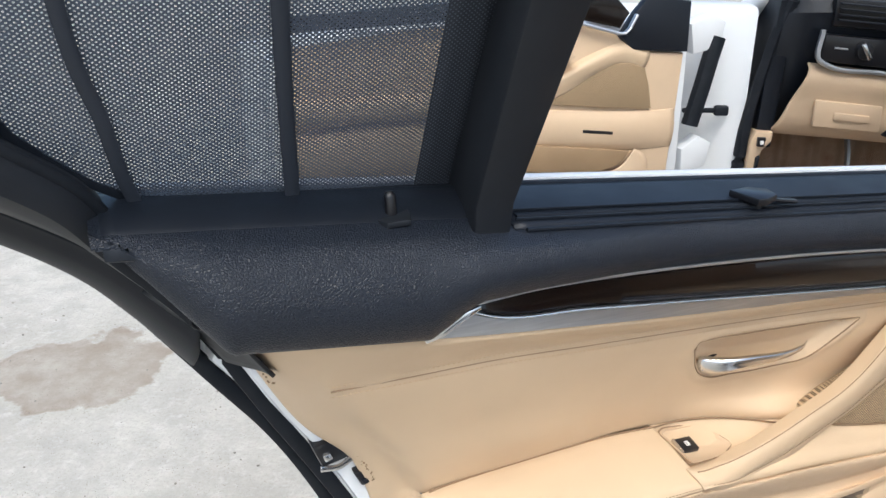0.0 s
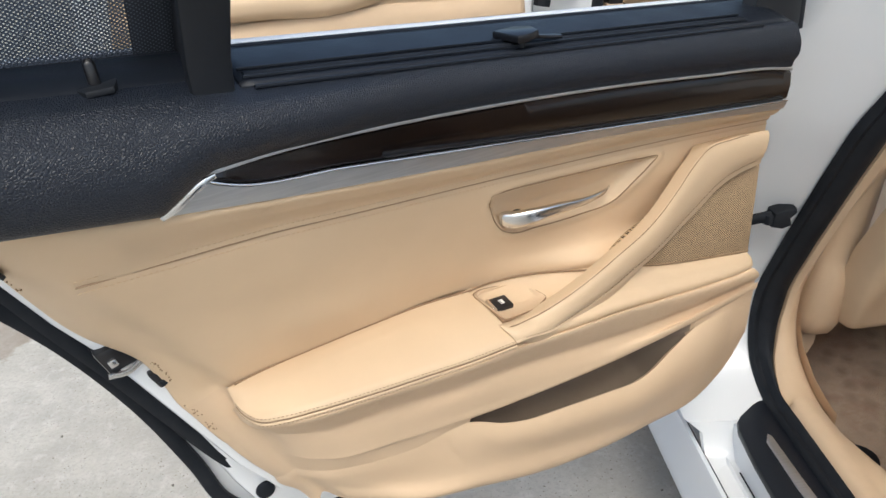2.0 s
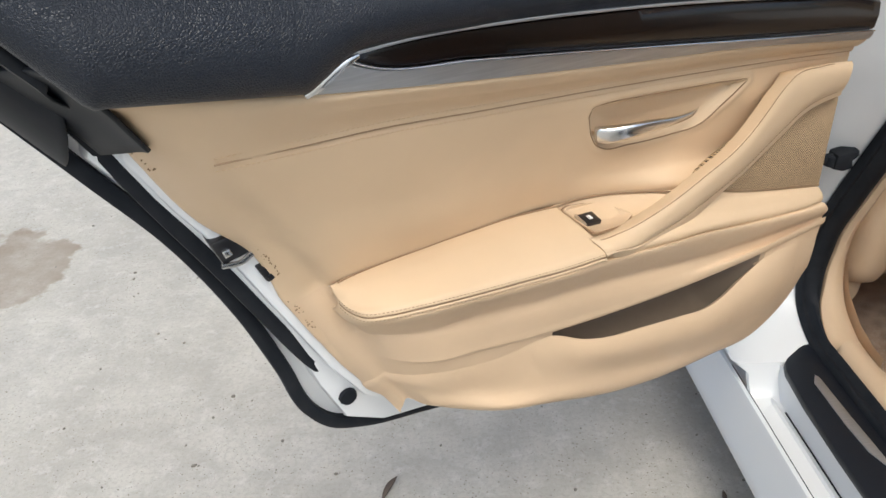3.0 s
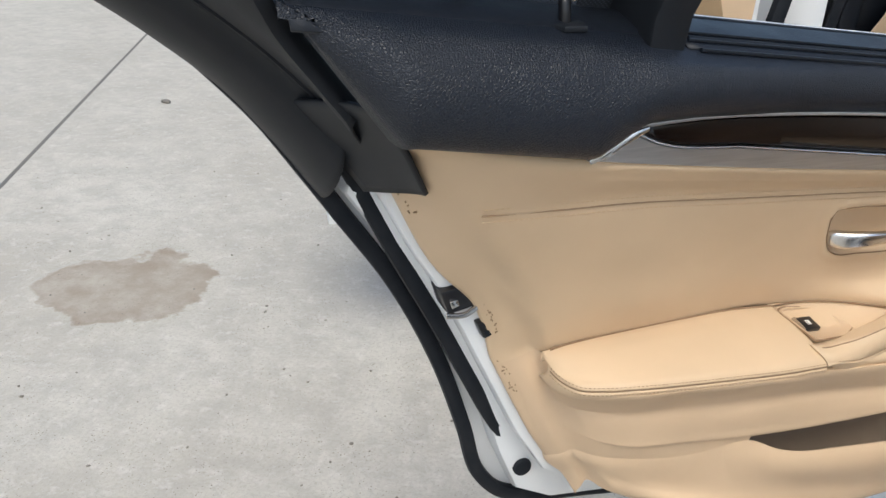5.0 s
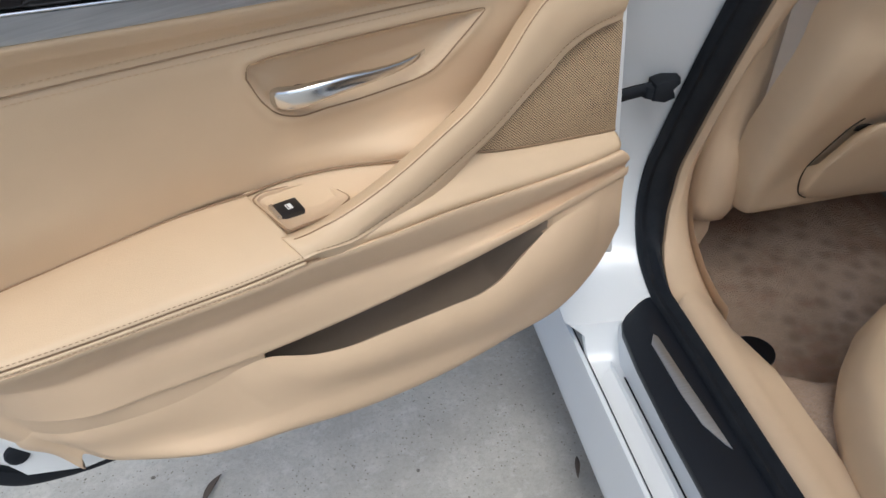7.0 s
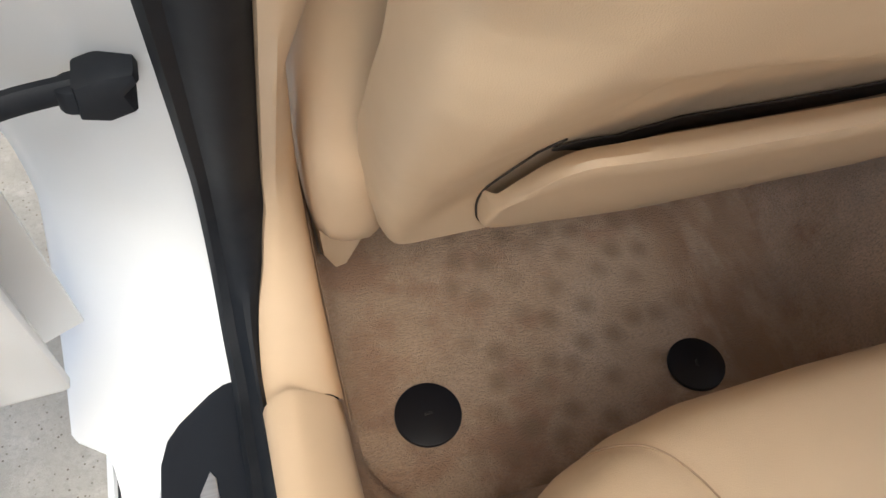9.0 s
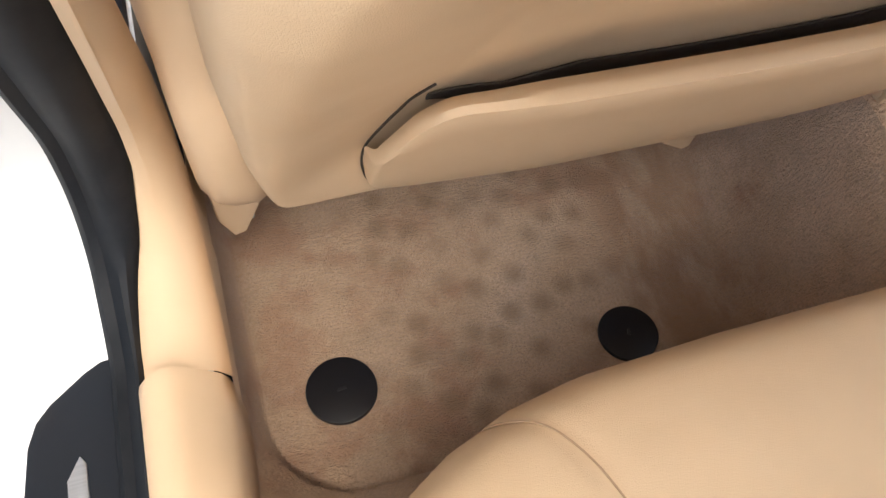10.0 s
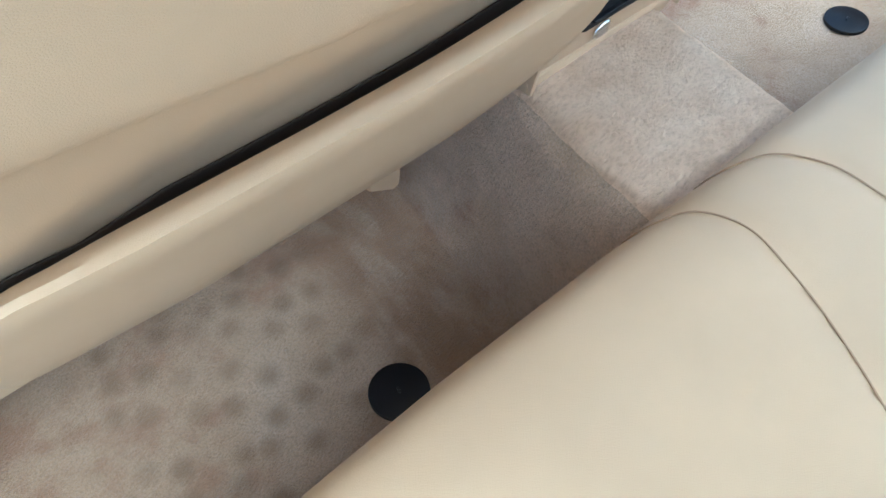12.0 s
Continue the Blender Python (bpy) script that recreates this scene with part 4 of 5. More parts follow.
def belt_low(u):
    if u > .669:
        return .905 + .164 * (u - .669)
    if u > .630:
        return np.interp(u, (.630, .640, .655, .669), (.9275, .9235, .9135, .905))
    return float(np.interp(u, (.05, .183, .312, .419, .511, .590, .630), (.8655, .886, .9045, .9165, .9245, .928, .9275)))


rows = []
us = np.r_[np.linspace(.862, .80, 14), np.linspace(.795, .62, 60), np.linspace(.615, .052, 120)]
for u in us:
    t, lo = belt_w(u), belt_low(min(u, .79))
    e = max(0.0, min(1.0, (u - .797) / .052))
    lo = max(lo, .925 + (u - .797) * 1.35 if u > .797 else lo)
    vin = .016 if u < .62 else .016 - .006 * min(1, (u - .62) / .05)
    swell = max(0.0, min(1.0, (u - .42) / .22))
    out = .0225 + .0115 * swell * swell * (3 - 2 * swell) - .033 * e
    pts = [(u, -.064, t - .002), (u, -.060, t + .0075), (u, -.048, t + .0080), (u, -.040, t + .0060), (u, -.030, t + .0045), (u, -.010, t + .0005), (u, .004 - .004 * e, t - .0035), (u, .016 - .014 * e, t - .0080),
           (u, out * .84, t * .72 + lo * .28), (u, out, t * .50 + lo * .50), (u, out * .96, t * .26 + lo * .74), (u, out * .75, t * .08 + lo * .92), (u, vin - .012 * e, lo), (u, vin - .012, lo - .002)]
    rows.append(curve(pts, 60))
part("belt_rail", grid_bm(np.array(rows)), black_leather, door, "black grained leather window rail")
# smooth shelf with the shade slot
def shelf_line(v, dw, u0, u1, n=60):
    return [(u, v, belt_w(u) + dw) for u in np.linspace(u0, u1, n)]


rows = [[(u, -.050, belt_w(u) + .0085), (u, -.044, belt_w(u) + .0082), (u, -.040, belt_w(u) + .0080), (u, -.010, belt_w(u) + .0025), (u, .004, belt_w(u) - .0018), (u, .0105, belt_w(u) - .0045)] for u in np.linspace(.60, .056, 50)]
part("window_shelf", grid_bm(np.array(rows)), navy_plastic, door, "smooth dark window shelf", thick=0.002)
rows = [[(u, -.062, belt_w(u) + .008), (u, -.046, belt_w(u) + .0090), (u, -.030, belt_w(u) + .0065), (u, -.008, belt_w(u) + .0020), (u, .007, belt_w(u) - .0120)] for u in np.linspace(.856, .60, 30)]
part("window_shelf", grid_bm(np.array(rows)), navy_plastic, door, thick=0.002)
part("shade_slot", tube_bm(shelf_line(-.0020, .0006, .594, .114), .0040, .0012, 8), rubber, door, "narrow slot for the roller shade")
part("slot_rim", tube_bm(shelf_line(.0032, -.0004, .596, .112), .0010, .0012, 8), navy_plastic, door)
part("slot_rim", tube_bm(shelf_line(-.0072, .0028, .596, .112), .0010, .0012, 8), navy_plastic, door)
part("shelf_ridge", tube_bm(shelf_line(.0125, -.0050, .592, .10), .0016, .0014, 8), navy_plastic, door)
part("window_wiper_seal", tube_bm(shelf_line(-.052, .0065, .60, .03), .004, .0034, 10), rubber, door, "black window wiper seal")
part("belt_moulding", tube_bm(shelf_line(-.074, .0045, .93, .0), .006, .0042, 10), white_paint, door, "bright outer belt moulding")
part("outer_wiper_seal", tube_bm(shelf_line(-.062, .003, .60, .03), .004, .004, 10), rubber, door)
# the shade's pull tab
tab = part("shade_tab", slab_bm([(.388, -.016), (.384, .012), (.376, .014), (.362, .009), (.358, -.006), (.370, -.016)], belt_w(.375) + .004, belt_w(.375) + .0105, .0015, "z"), black_gloss, door, "black shade pull tab")
part("tab_hook", tube_bm(curve([(.366, .004, belt_w(.37) + .006), (.352, .004, belt_w(.35) + .005), (.338, .006, belt_w(.34) + .004)], 8), .0035, .0018, 8), black_gloss, tab)
part("tab_stem", tube_bm([(.374, -.001, belt_w(.378) - .004), (.374, -.001, belt_w(.378) + .006)], .004, .006, 8, (0, 1, 0)), black_gloss, tab)
# lock pin with its collar
pin = part("lock_pin", tube_bm(curve([(.681, -.012, belt_w(.68)), (.681, -.0125, belt_w(.68) + .008), (.681, -.0140, belt_w(.68) + .015), (.681, -.0145, belt_w(.68) + .0172)], 14), .0038, .0038, 14, (0, 1, 0), ([0, .85, 1], [1, 1, .55])), black_gloss, door, "black door lock pin")
part("collar", slab_bm([(.696, -.020), (.692, -.004), (.689, .003), (.673, .003), (.670, -.004), (.666, -.020)], belt_w(.68) - .002, belt_w(.68) + .0022, .001, "z"), frame_grey, pin)

# wood and metal trim strip
WT = [(.636, .9255), (.590, .9270), (.511, .9235), (.419, .9155), (.312, .9035), (.183, .885), (.062, .8645), (.053, .862)]
WB = [(.634, .9215), (.622, .9155), (.542, .9035), (.443, .889), (.326, .8715), (.183, .850), (.062, .8325), (.054, .8315)]
w0, w1 = curve([(u, w, 0) for u, w in WT], 120), curve([(u, w, 0) for u, w in WB], 120)
g = np.array([w0 + k * (w1 - w0) + np.array((0, 0, v)) for k, v in ((-.02, .008), (0, .013), (.10, .0165), (.5, .0178), (.92, .0160), (1, .0135), (1.0, .008))])[:, :, [0, 2, 1]]
part("wood_strip", grid_bm(g), wood, door, "dark glossy wood trim strip")
part("strip_edge", tube_bm(w0[:, [0, 2, 1]] + (0, .0165, .0006), .0012, .0014, 8), silver, door)
SB = [(.669, .9048), (.586, .8925), (.493, .8800), (.383, .8665), (.252, .8515), (.069, .8235), (.056, .8215)]
ST = [(.641, .9235), (.622, .9148), (.542, .9028), (.443, .8883), (.326, .8708), (.183, .8493), (.056, .8312)]
s0, s1 = curve([(u, w, 0) for u, w in ST], 120), curve([(u, w, 0) for u, w in SB], 120)
g = np.array([s0 + k * (s1 - s0) + np.array((0, 0, v)) for k, v in ((0, .010), (.0, .0165), (.06, .0182), (.5, .0170), (.94, .0148), (1, .0130), (1.0, .004))])[:, :, [0, 2, 1]]
part("metal_strip", grid_bm(g), silver, door, "brushed satin metal strip")
part("strip_tip", tube_bm(curve([(.6695, .0155, .9050), (.6605, .0185, .9105), (.650, .0210, .9180), (.6400, .0225, .9238), (.6320, .0225, .9262)], 20), .0026, .0022, 10, (0, 1, 0), ([0, .3, .8, 1], [.7, 1.2, 1, .6])), chrome, door, "bright end cap")
part("strip_highlight", tube_bm(s0[:, [0, 2, 1]] + (0, .0185, .0004), .0007, .0007, 6), chrome, door)

# inner handle
hp = curve([(.377, -.037, .7845), (.3665, -.028, .784), (.3534, -.020, .7860), (.330, -.015, .7870), (.302, -.014, .7850), (.2817, -.0155, .7840), (.2639, -.019, .7843), (.2539, -.025, .7835)], 60)
part("inner_handle", tube_bm(hp, .0040, .0076, 16, (0, .25, 1), ([0, .03, .10, .30, .6, .85, 1], [.80, 1.12, 1.22, 1.0, .66, .42, .20])), chrome, door, "satin chrome inner door handle")
part("handle_cup", slab_bm([(.3870, .7835), (.3835, .7935), (.364, .7985), (.346, .7975), (.342, .787), (.370, .774), (.382, .775)], -.062, -.0415, .001), rubber, door)

# window switch in its pod
POD = [(.4076, .7062, -.045), (.3996, .7072, -.048), (.3576, .7005, -.046), (.3498, .697, -.042), (.3425, .694, -.014), (.3651, .6945, -.004), (.4021, .6993, -.001)]
p = np.array(POD + POD[:1])
d = np.r_[0, np.cumsum(np.linalg.norm(np.diff(p, axis=0), axis=1))]
pod_pts = np.array([[np.interp(q, d, p[:, k]) for k in range(3)] for q in np.linspace(0, d[-1], 81)[:-1]])
for _ in range(3):
    pod_pts = pod_pts * .5 + (np.roll(pod_pts, 1, 0) + np.roll(pod_pts, -1, 0)) * .25
pod_pts += (-.0006, .0036, .0004)
c = np.array((.382, .7035, -.026))
ring = lambda k, dw, dv: pod_pts * k + c * (1 - k) + (0, dw, dv)
g = np.array([ring(1.03, -.010, -.008), ring(1.0, -.001, -.001), ring(.985, .0008, .0008), ring(.94, .0006, .0006), ring(.86, -.0022, -.0016), ring(.5, -.0042, -.0032), ring(.02, -.0042, -.0032)])[:, :, [0, 2, 1]]
pod = part("switch_pod", grid_bm(g, True), beige_vinyl, door, "beige switch surround")
part("seam", tube_bm(np.vstack([ring(1.012, -.0012, -.0012), ring(1.012, -.0012, -.0012)[:2]])[:, [0, 2, 1]], .0011, .0011, 6), seam_dark, door)
N = Vector((-.11, .22, .97)).normalized()
T = Vector((-.99, -.03, -.12)).normalized()
B = N.cross(T).normalized()
T = B.cross(N)
frame_sw = Matrix((T, B, N)).transposed().to_4x4()
frame_sw.translation = (.388, -.026, .7025)
switch = part("window_switch", box_bm(-.0100, .0098, -.0080, .0080, -.006, .0020, .0010), black_gloss, pod, "black window switch with white symbol")
switch.matrix_local = frame_sw
edge = part("switch_trim", box_bm(-.0128, -.0098, -.0082, .0082, -.006, .0028, .0007), chrome, pod)
edge.matrix_local = frame_sw
bm = bmesh.new()
for x0, x1, y0, y1 in ((-.003, .004, -.0042, -.0034), (-.003, .004, .0034, .0042), (-.003, -.0022, -.0042, .0042), (.0032, .004, -.0042, .0042), (-.0004, .0032, -.0028, .0028)):
    bmesh.ops.create_cube(bm, size=1, matrix=Matrix.Translation(((x0 + x1) / 2, (y0 + y1) / 2, .0022)) @ Matrix.Diagonal((x1 - x0, y1 - y0, .0006, 1)))
part("symbol", bm, amber, pod, flat=True).matrix_local = frame_sw @ Matrix.Diagonal((.65, .65, 1, 1))

# pull handle: a leather strap that swings up to the front corner
PL = [(.402, .6885, .0165), (.400, .6890, .017), (.3591, .6814, .014), (.3258, .6825, .010), (.2937, .6868, .008), (.2537, .6981, .006), (.2064, .7155, .005), (.1824, .7274, .004), (.1502, .7431, .003), (.1349, .7524, .003), (.1172, .7577, .002), (.0984, .7604, .001), (.064, .7615, .000)]
PU = [(.408, .6990, .001), (.4068, .6992, .003), (.3766, .6998, .008), (.3432, .7058, .010), (.3085, .7162, .011), (.2736, .7304, .012), (.2395, .7468, .014), (.2183, .7609, .014), (.1967, .7788, .013), (.1787, .7946, .012), (.1632, .8056, .012), (.120, .8060, .010), (.064, .7980, .007)]
a, b = curve(PL, 130), curve(PU, 130)
rows = []
for i in range(130):
    s = i / 129
    low, high = a[i], b[i]
    drop = float(np.interp(s, (0, .06, .15, .30, .50, 1), (.004, .014, .022, .022, .011, .006)))
    k = max(0.0, min(1.0, (s - .70) / .12))
    flare = k * k * (3 - 2 * k) * np.array((.009, -.004, -.010))
    mix = lambda m: low * (1 - m) + high * m
    rows.append([low + (0, -drop, -.012), low + (0, -drop * .97, -.005), low + (0, -drop * .5, -.0008), low + (0, -.0026, .0010), low + (0, -.0004, .0022), mix(.10) + (0, 0, .0016), mix(.15) + (0, 0, .0030), mix(.40) + (0, .0006, .0046), mix(.70) + (0, .0006, .0042),
                 mix(.92) + (0, 0, .0022), high + (0, .0006, -.0006), high + (0, -.0005, -.006) + flare * .5, high + (0, -.004, -.016) + flare, mix(.5) + (0, -.006, -.024)])
g = np.array(rows)[:, :, [0, 2, 1]]
part("pull_handle", grid_bm(g, True, True), beige_leather, door, "curved beige leather pull handle")
e1 = np.array([a[i] + .12 * (b[i] - a[i]) + np.array((0, 0, .0027)) for i in range(4, 126)])[:, [0, 2, 1]]
part("stitching", stitches_bm(e1, .0042, .0028, .0004), seam_dark, door)
e2 = np.array([a[i] + .985 * (b[i] - a[i]) + np.array((0, .0004, .0006)) for i in range(3, 118)])[:, [0, 2, 1]]
part("seam", tube_bm(e2, .0005, .0005, 6), seam_dark, door)
# speaker grille
part("speaker_grille", slab_bm([(.275, .701), (.2686, .7097), (.2332, .7282), (.196, .7402), (.150, .752), (.110, .762), (.056, .762), (.0525, .750), (.055, .643), (.142, .658), (.209, .677)], -.022, -.0062, .002), speaker_mesh, door, "perforated beige speaker grille")


# window frame, leaning in above the belt
def tilt(w):
    return -.048 + .50 * max(0.0, w - .985)


# rear divider post
rows = []
for w in np.linspace(.958, 1.42, 14):
    h = w - .97
    v, r, l, q = tilt(w) + .058, .604 - .05 * h, .632 + .02 * h, .620 - .02 * h
    rows.append([(q, v - .085, w), (q + .001, v - .060, w), (l - .0005, v - .004, w), (l - .0015, v - .001, w), (l - .004, v, w), (r + .003, v + .0005, w), (r + .001, v - .0004, w), (r, v - .003, w), (r, v - .085, w)])
part("divider_post", grid_bm(np.array(rows), True, True), frame_grey, door, "charcoal window divider post")
# front upright
rows = []
for w in np.linspace(.89, 1.42, 14):
    v = tilt(w) + .03
    s = .010 if w > .96 else .010 + (.96 - w) * .2
    rows.append([(.008, v - .060, w), (.056 + s, v - .016, w), (.050 + s, v - .004, w), (.020, v + .002, w), (-.004, v - .004, w), (-.014, v - .02, w), (-.014, v - .060, w)])
part("front_upright", grid_bm(np.array(rows), True, True), frame_grey, door, "charcoal front window upright")
part("upright_seal", tube_bm([(-.022, tilt(w) + .004, w) for w in np.linspace(.88, 1.40, 14)], .010, .012, 10, (0, 1, 0)), rubber, door)
# rear corner of the frame sweeping up and back
rows = []
FI = [(1.03, 1.24), (1.02, 1.18), (.985, 1.135), (.935, 1.095), (.895, 1.057), (.866, 1.027), (.850, .995), (.826, .962), (.812, .944), (.806, .936)]
FM = [(1.06, 1.24), (1.05, 1.16), (1.015, 1.095), (.955, 1.045), (.908, 1.010), (.848, .957), (.828, .935), (.818, .922), (.810, .912), (.804, .902)]
FO = [(1.085, 1.24), (1.08, 1.15), (1.04, 1.075), (.980, 1.020), (.925, .975), (.874, .928), (.852, .900), (.832, .872), (.822, .857), (.812, .843)]
vi = lambda w: tilt(w) + .008
fr = [[(u, w, vi(w) - .05) for u, w in FI], [(u, w, vi(w)) for u, w in FI], [(u + .006, w - .004, vi(w) + .006) for u, w in FI], [(u - .004, w + .003, tilt(w) - .018) for u, w in FM], [(u, w, tilt(w) - .032) for u, w in FM],
      [(u * .6 + p * .4, w * .6 + q * .4, tilt(w) - .040) for (u, w), (p, q) in zip(FM, FO)], [(u, w, tilt(w) - .088) for u, w in FO], [(u, w, tilt(w) - .11) for u, w in FO]]
part("window_frame", grid_bm(surface(uvw(fr), 70, 5)), frame_grey, door, "charcoal rear window frame corner", thick=0.002)
corner = [[(.812, .948, .003), (.799, .932, -.004), (.788, .917, -.010), (.777, .897, -.018), (.767, .878, -.026)], [(.822, .944, -.030), (.805, .926, -.032), (.790, .909, -.034), (.779, .890, -.038), (.769, .874, -.041)],
          [(.832, .938, -.060), (.814, .917, -.062), (.797, .898, -.064), (.788, .881, -.066), (.779, .866, -.068)], [(.846, .930, -.100), (.828, .906, -.100), (.812, .888, -.100), (.800, .873, -.100), (.790, .858, -.096)]]
part("frame_foot", grid_bm(surface(uvw(corner), 14, 4)), frame_grey, door, "charcoal foot of the window frame", thick=-0.003)
part("frame_step", tube_bm(curve([(u - .002, tilt(w) - .022, w + .002) for u, w in FM], 60), .0028, .0028, 8, (0, 1, 0)), rubber, door)
part("glass_rubber", tube_bm(curve([(u - .003, vi(w) - .004, w + .002) for u, w in FI[:7]], 50), .0045, .005, 10, (0, 1, 0)), rubber, door, "black window rubber")
part("frame_top", tube_bm(curve([(1.05, tilt(1.24) - .03, 1.24), (1.02, tilt(1.33) - .03, 1.33), (.9, tilt(1.40) - .03, 1.395), (.6, tilt(1.43) - .03, 1.43), (.3, tilt(1.42) - .03, 1.42), (.02, tilt(1.4) - .03, 1.40)], 60), .028, .024, 12), frame_grey, door)

# quarter glass and the pulled-up shade
rows = [[(u, tilt(w) - .035, w) for u in (u1, .62)] for w, u1 in ((.99, .86), (1.03, .90), (1.08, .97), (1.16, 1.03), (1.26, 1.03), (1.38, .9))]
part("quarter_glass", grid_bm(np.array(rows)), glass, door, "clear fixed quarter glass", thick=0.004).visible_shadow = False
rows = []
for w in np.r_[np.linspace(1.001, 1.08, 22), np.linspace(1.09, 1.40, 18)]:
    u1 = float(np.interp(w, (1.000, 1.008, 1.012, 1.025, 1.043, 1.062, 1.074, 1.14, 1.26, 1.40), (.800, .8327, .8378, .8574, .875, .890, .894, .925, .99, .95)))
    row = []
    for k in np.linspace(0, 1, 24):
        u = u1 + (.630 - u1) * k
        z = w + .117 * (u - .80) * max(0.0, 1 - (w - .992) / .12)
        row.append((u, tilt(z) - .012 + .004 * math.sin(k * 3.1), z))
    rows.append(row)
g = np.array(rows)
part("window_shade", grid_bm(g), shade_mesh, door, "black perforated roller shade pulled up")
part("shade_hem", grid_bm(np.array([g[0] + (0, .002, -.002), g[0] + (0, .0025, .004), g[0] + (0, .004, .010)])), shade_band, door, thick=.001)
part("shade_hem", grid_bm(np.array([g[:, -1] + (d, .0025, 0) for d in (-.016, -.004, .008, .018)])), shade_band, door, thick=.001)
part("shade_hem", tube_bm(g[:, 0] + (.002, .001, 0), .003, .0015, 8, (0, 1, 0)), navy_plastic, door)
part("shade_rib", tube_bm(curve([(.832, tilt(1.003) - .006, 1.003), (.8384, tilt(1.029) - .006, 1.029), (.8445, tilt(1.07) - .006, 1.07), (.8522, tilt(1.105) - .006, 1.105), (.8551, tilt(1.136) - .006, 1.136), (.857, tilt(1.2) - .006, 1.2)], 30), .0042, .0012, 8, (0, 1, 0)), rib_grey, door)
part("shade_rib", tube_bm(curve([(.738, tilt(1.0) - .004, .994), (.7412, tilt(1.035) - .004, 1.035), (.7455, tilt(1.082) - .004, 1.082), (.749, tilt(1.13) - .004, 1.13), (.755, tilt(1.38) - .004, 1.38)], 30), .0050, .0012, 8, (0, 1, 0)), rib_grey, door)


# ---- cabin floor ----
def floor_z(x, y):
    """Carpet height: flat well, turned up at the outer wall and the bench, slightly rising forward."""
    z = 0.15 + 0.10 * max(0.0, y - 0.03) - 0.10 * max(0.0, y - 0.30)
    d = max(0.0, 0.20 - x) / 0.080
    e = max(0.0, 0.01 - y) / 0.090
    r = math.hypot(d, e) - 1
    if r < 0:
        return z - 0.004 * math.exp(r / 0.06)
    k = min(1.0, r / 0.10)
    return z - 0.004 + 0.016 * k * k * (3 - 2 * k) + 0.12 * min(r, 1.2)


def shift_x(y):
    return 0.115 * y


def carpet_bm(x_of):
    ys = np.r_[np.linspace(-0.46, -0.17, 14), np.linspace(-0.165, 0.05, 70), np.linspace(0.06, 0.95, 60)]
    cross = [(0.1085, 0.26), (0.1095, 0.23), (0.1108, 0.20)] + [(x, None) for x in np.r_[np.linspace(0.1125, 0.22, 36), np.linspace(0.226, 0.595, 64)]] + [(0.608, 0.155), (0.620, 0.170), (0.634, 0.205), (0.648, 0.26), (0.660, 0.31), (0.669, 0.338), (0.677, 0.351), (0.687, 0.357)]
    rows = []
    for y in ys:
        row = []
        for x, z in cross:
            f = floor_z(x, y)
            if x > 0.6:
                f0 = floor_z(0.6, y)
                z = f0 + (z - 0.152) * (0.357 - f0) / (0.357 - 0.152)
                x += shift_x(y)
            elif z is None:
                z = f
            else:
                z = max(z, f)
            z += 0.0022 * noise.noise(Vector((x * 45, y * 45, 0)))
            row.append(x_of(x, z, y))
        rows.append(row)
    return grid_bm(np.array(rows))


cabin = thing("cabin_floor", "taupe carpeted car floor with a raised centre tunnel", "carpet", kind="structure")
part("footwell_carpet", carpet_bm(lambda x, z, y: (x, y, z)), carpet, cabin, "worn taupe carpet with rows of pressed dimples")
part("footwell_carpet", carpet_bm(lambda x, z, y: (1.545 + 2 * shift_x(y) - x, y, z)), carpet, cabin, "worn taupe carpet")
rows = []
for y in np.linspace(-0.20, 0.16, 50):
    row = []
    for x, z in [(0.679, .345), (0.683, .3565), (0.690, .3620)] + [(x, .3640 + .003 * math.sin((x - .69) / .17 * 3.14)) for x in np.linspace(.697, .852, 26)] + [(.858, .3620), (.864, .3565), (.868, .345)]:
        row.append((x + shift_x(y), y, z + 0.0015 * noise.noise(Vector((x * 70, y * 70, 3)))))
    rows.append(row)
part("tunnel_mat", grid_bm(np.array(rows)), tunnel_carpet, cabin, "pale ribbed carpet over the centre tunnel")
part("tunnel_fill", slab_bm([(0.70, -0.2), (0.85, -0.2), (0.87, 0.95), (0.72, 0.95)], 0.14, 0.345, 0.01, "z"), navy_plastic, cabin)


def mat_fastener(x, y, turn):
    root = thing("mat_fastener", "round black mat fastener disc on the carpet", "disc", pose(x, y, 0.1515 + 0.10 * max(0, y - 0.03), 0, 0, turn), "mat fasteners")
    part("disc", disc_bm(0, 0, 0, 0.0335, 0.005, 56, 0.0015), disc_black, root)
    part("hub", slab_bm([(-.004, -.0015), (.005, -.0008), (.004, .0012), (-.003, .0016)], .004, .0062, .0004, "z"), black_gloss, root)
    return root


mat_fastener(0.193, 0.014, 0)
mat_fastener(0.479, -0.005, 70).scale = (.90, .90, 1)
mat_fastener(1.272, 0.034, 20).scale = (.86, .86, 1)


# ---- rear bench ----
bench = thing("rear_bench", "cream leather rear bench seat", "car seat")


def nose(x):
    """How far forward the cushion's front comes at a place across the car."""
    return float(np.interp(x, (.085, .105, .135, .165, .200, .240, .285, .340, .45, .60, 1.0, 1.5), (-.400, -.296, -.230, -.190, -.156, -.132, -.115, -.105, -.101, -.101, -.103, -.15)))


def bench_section(x):
    y0 = nose(x)
    k = max(0.0, min(1.0, (x - .085) / .16))
    k = math.sqrt(k * (2 - k))
    top = .372 + .040 * k
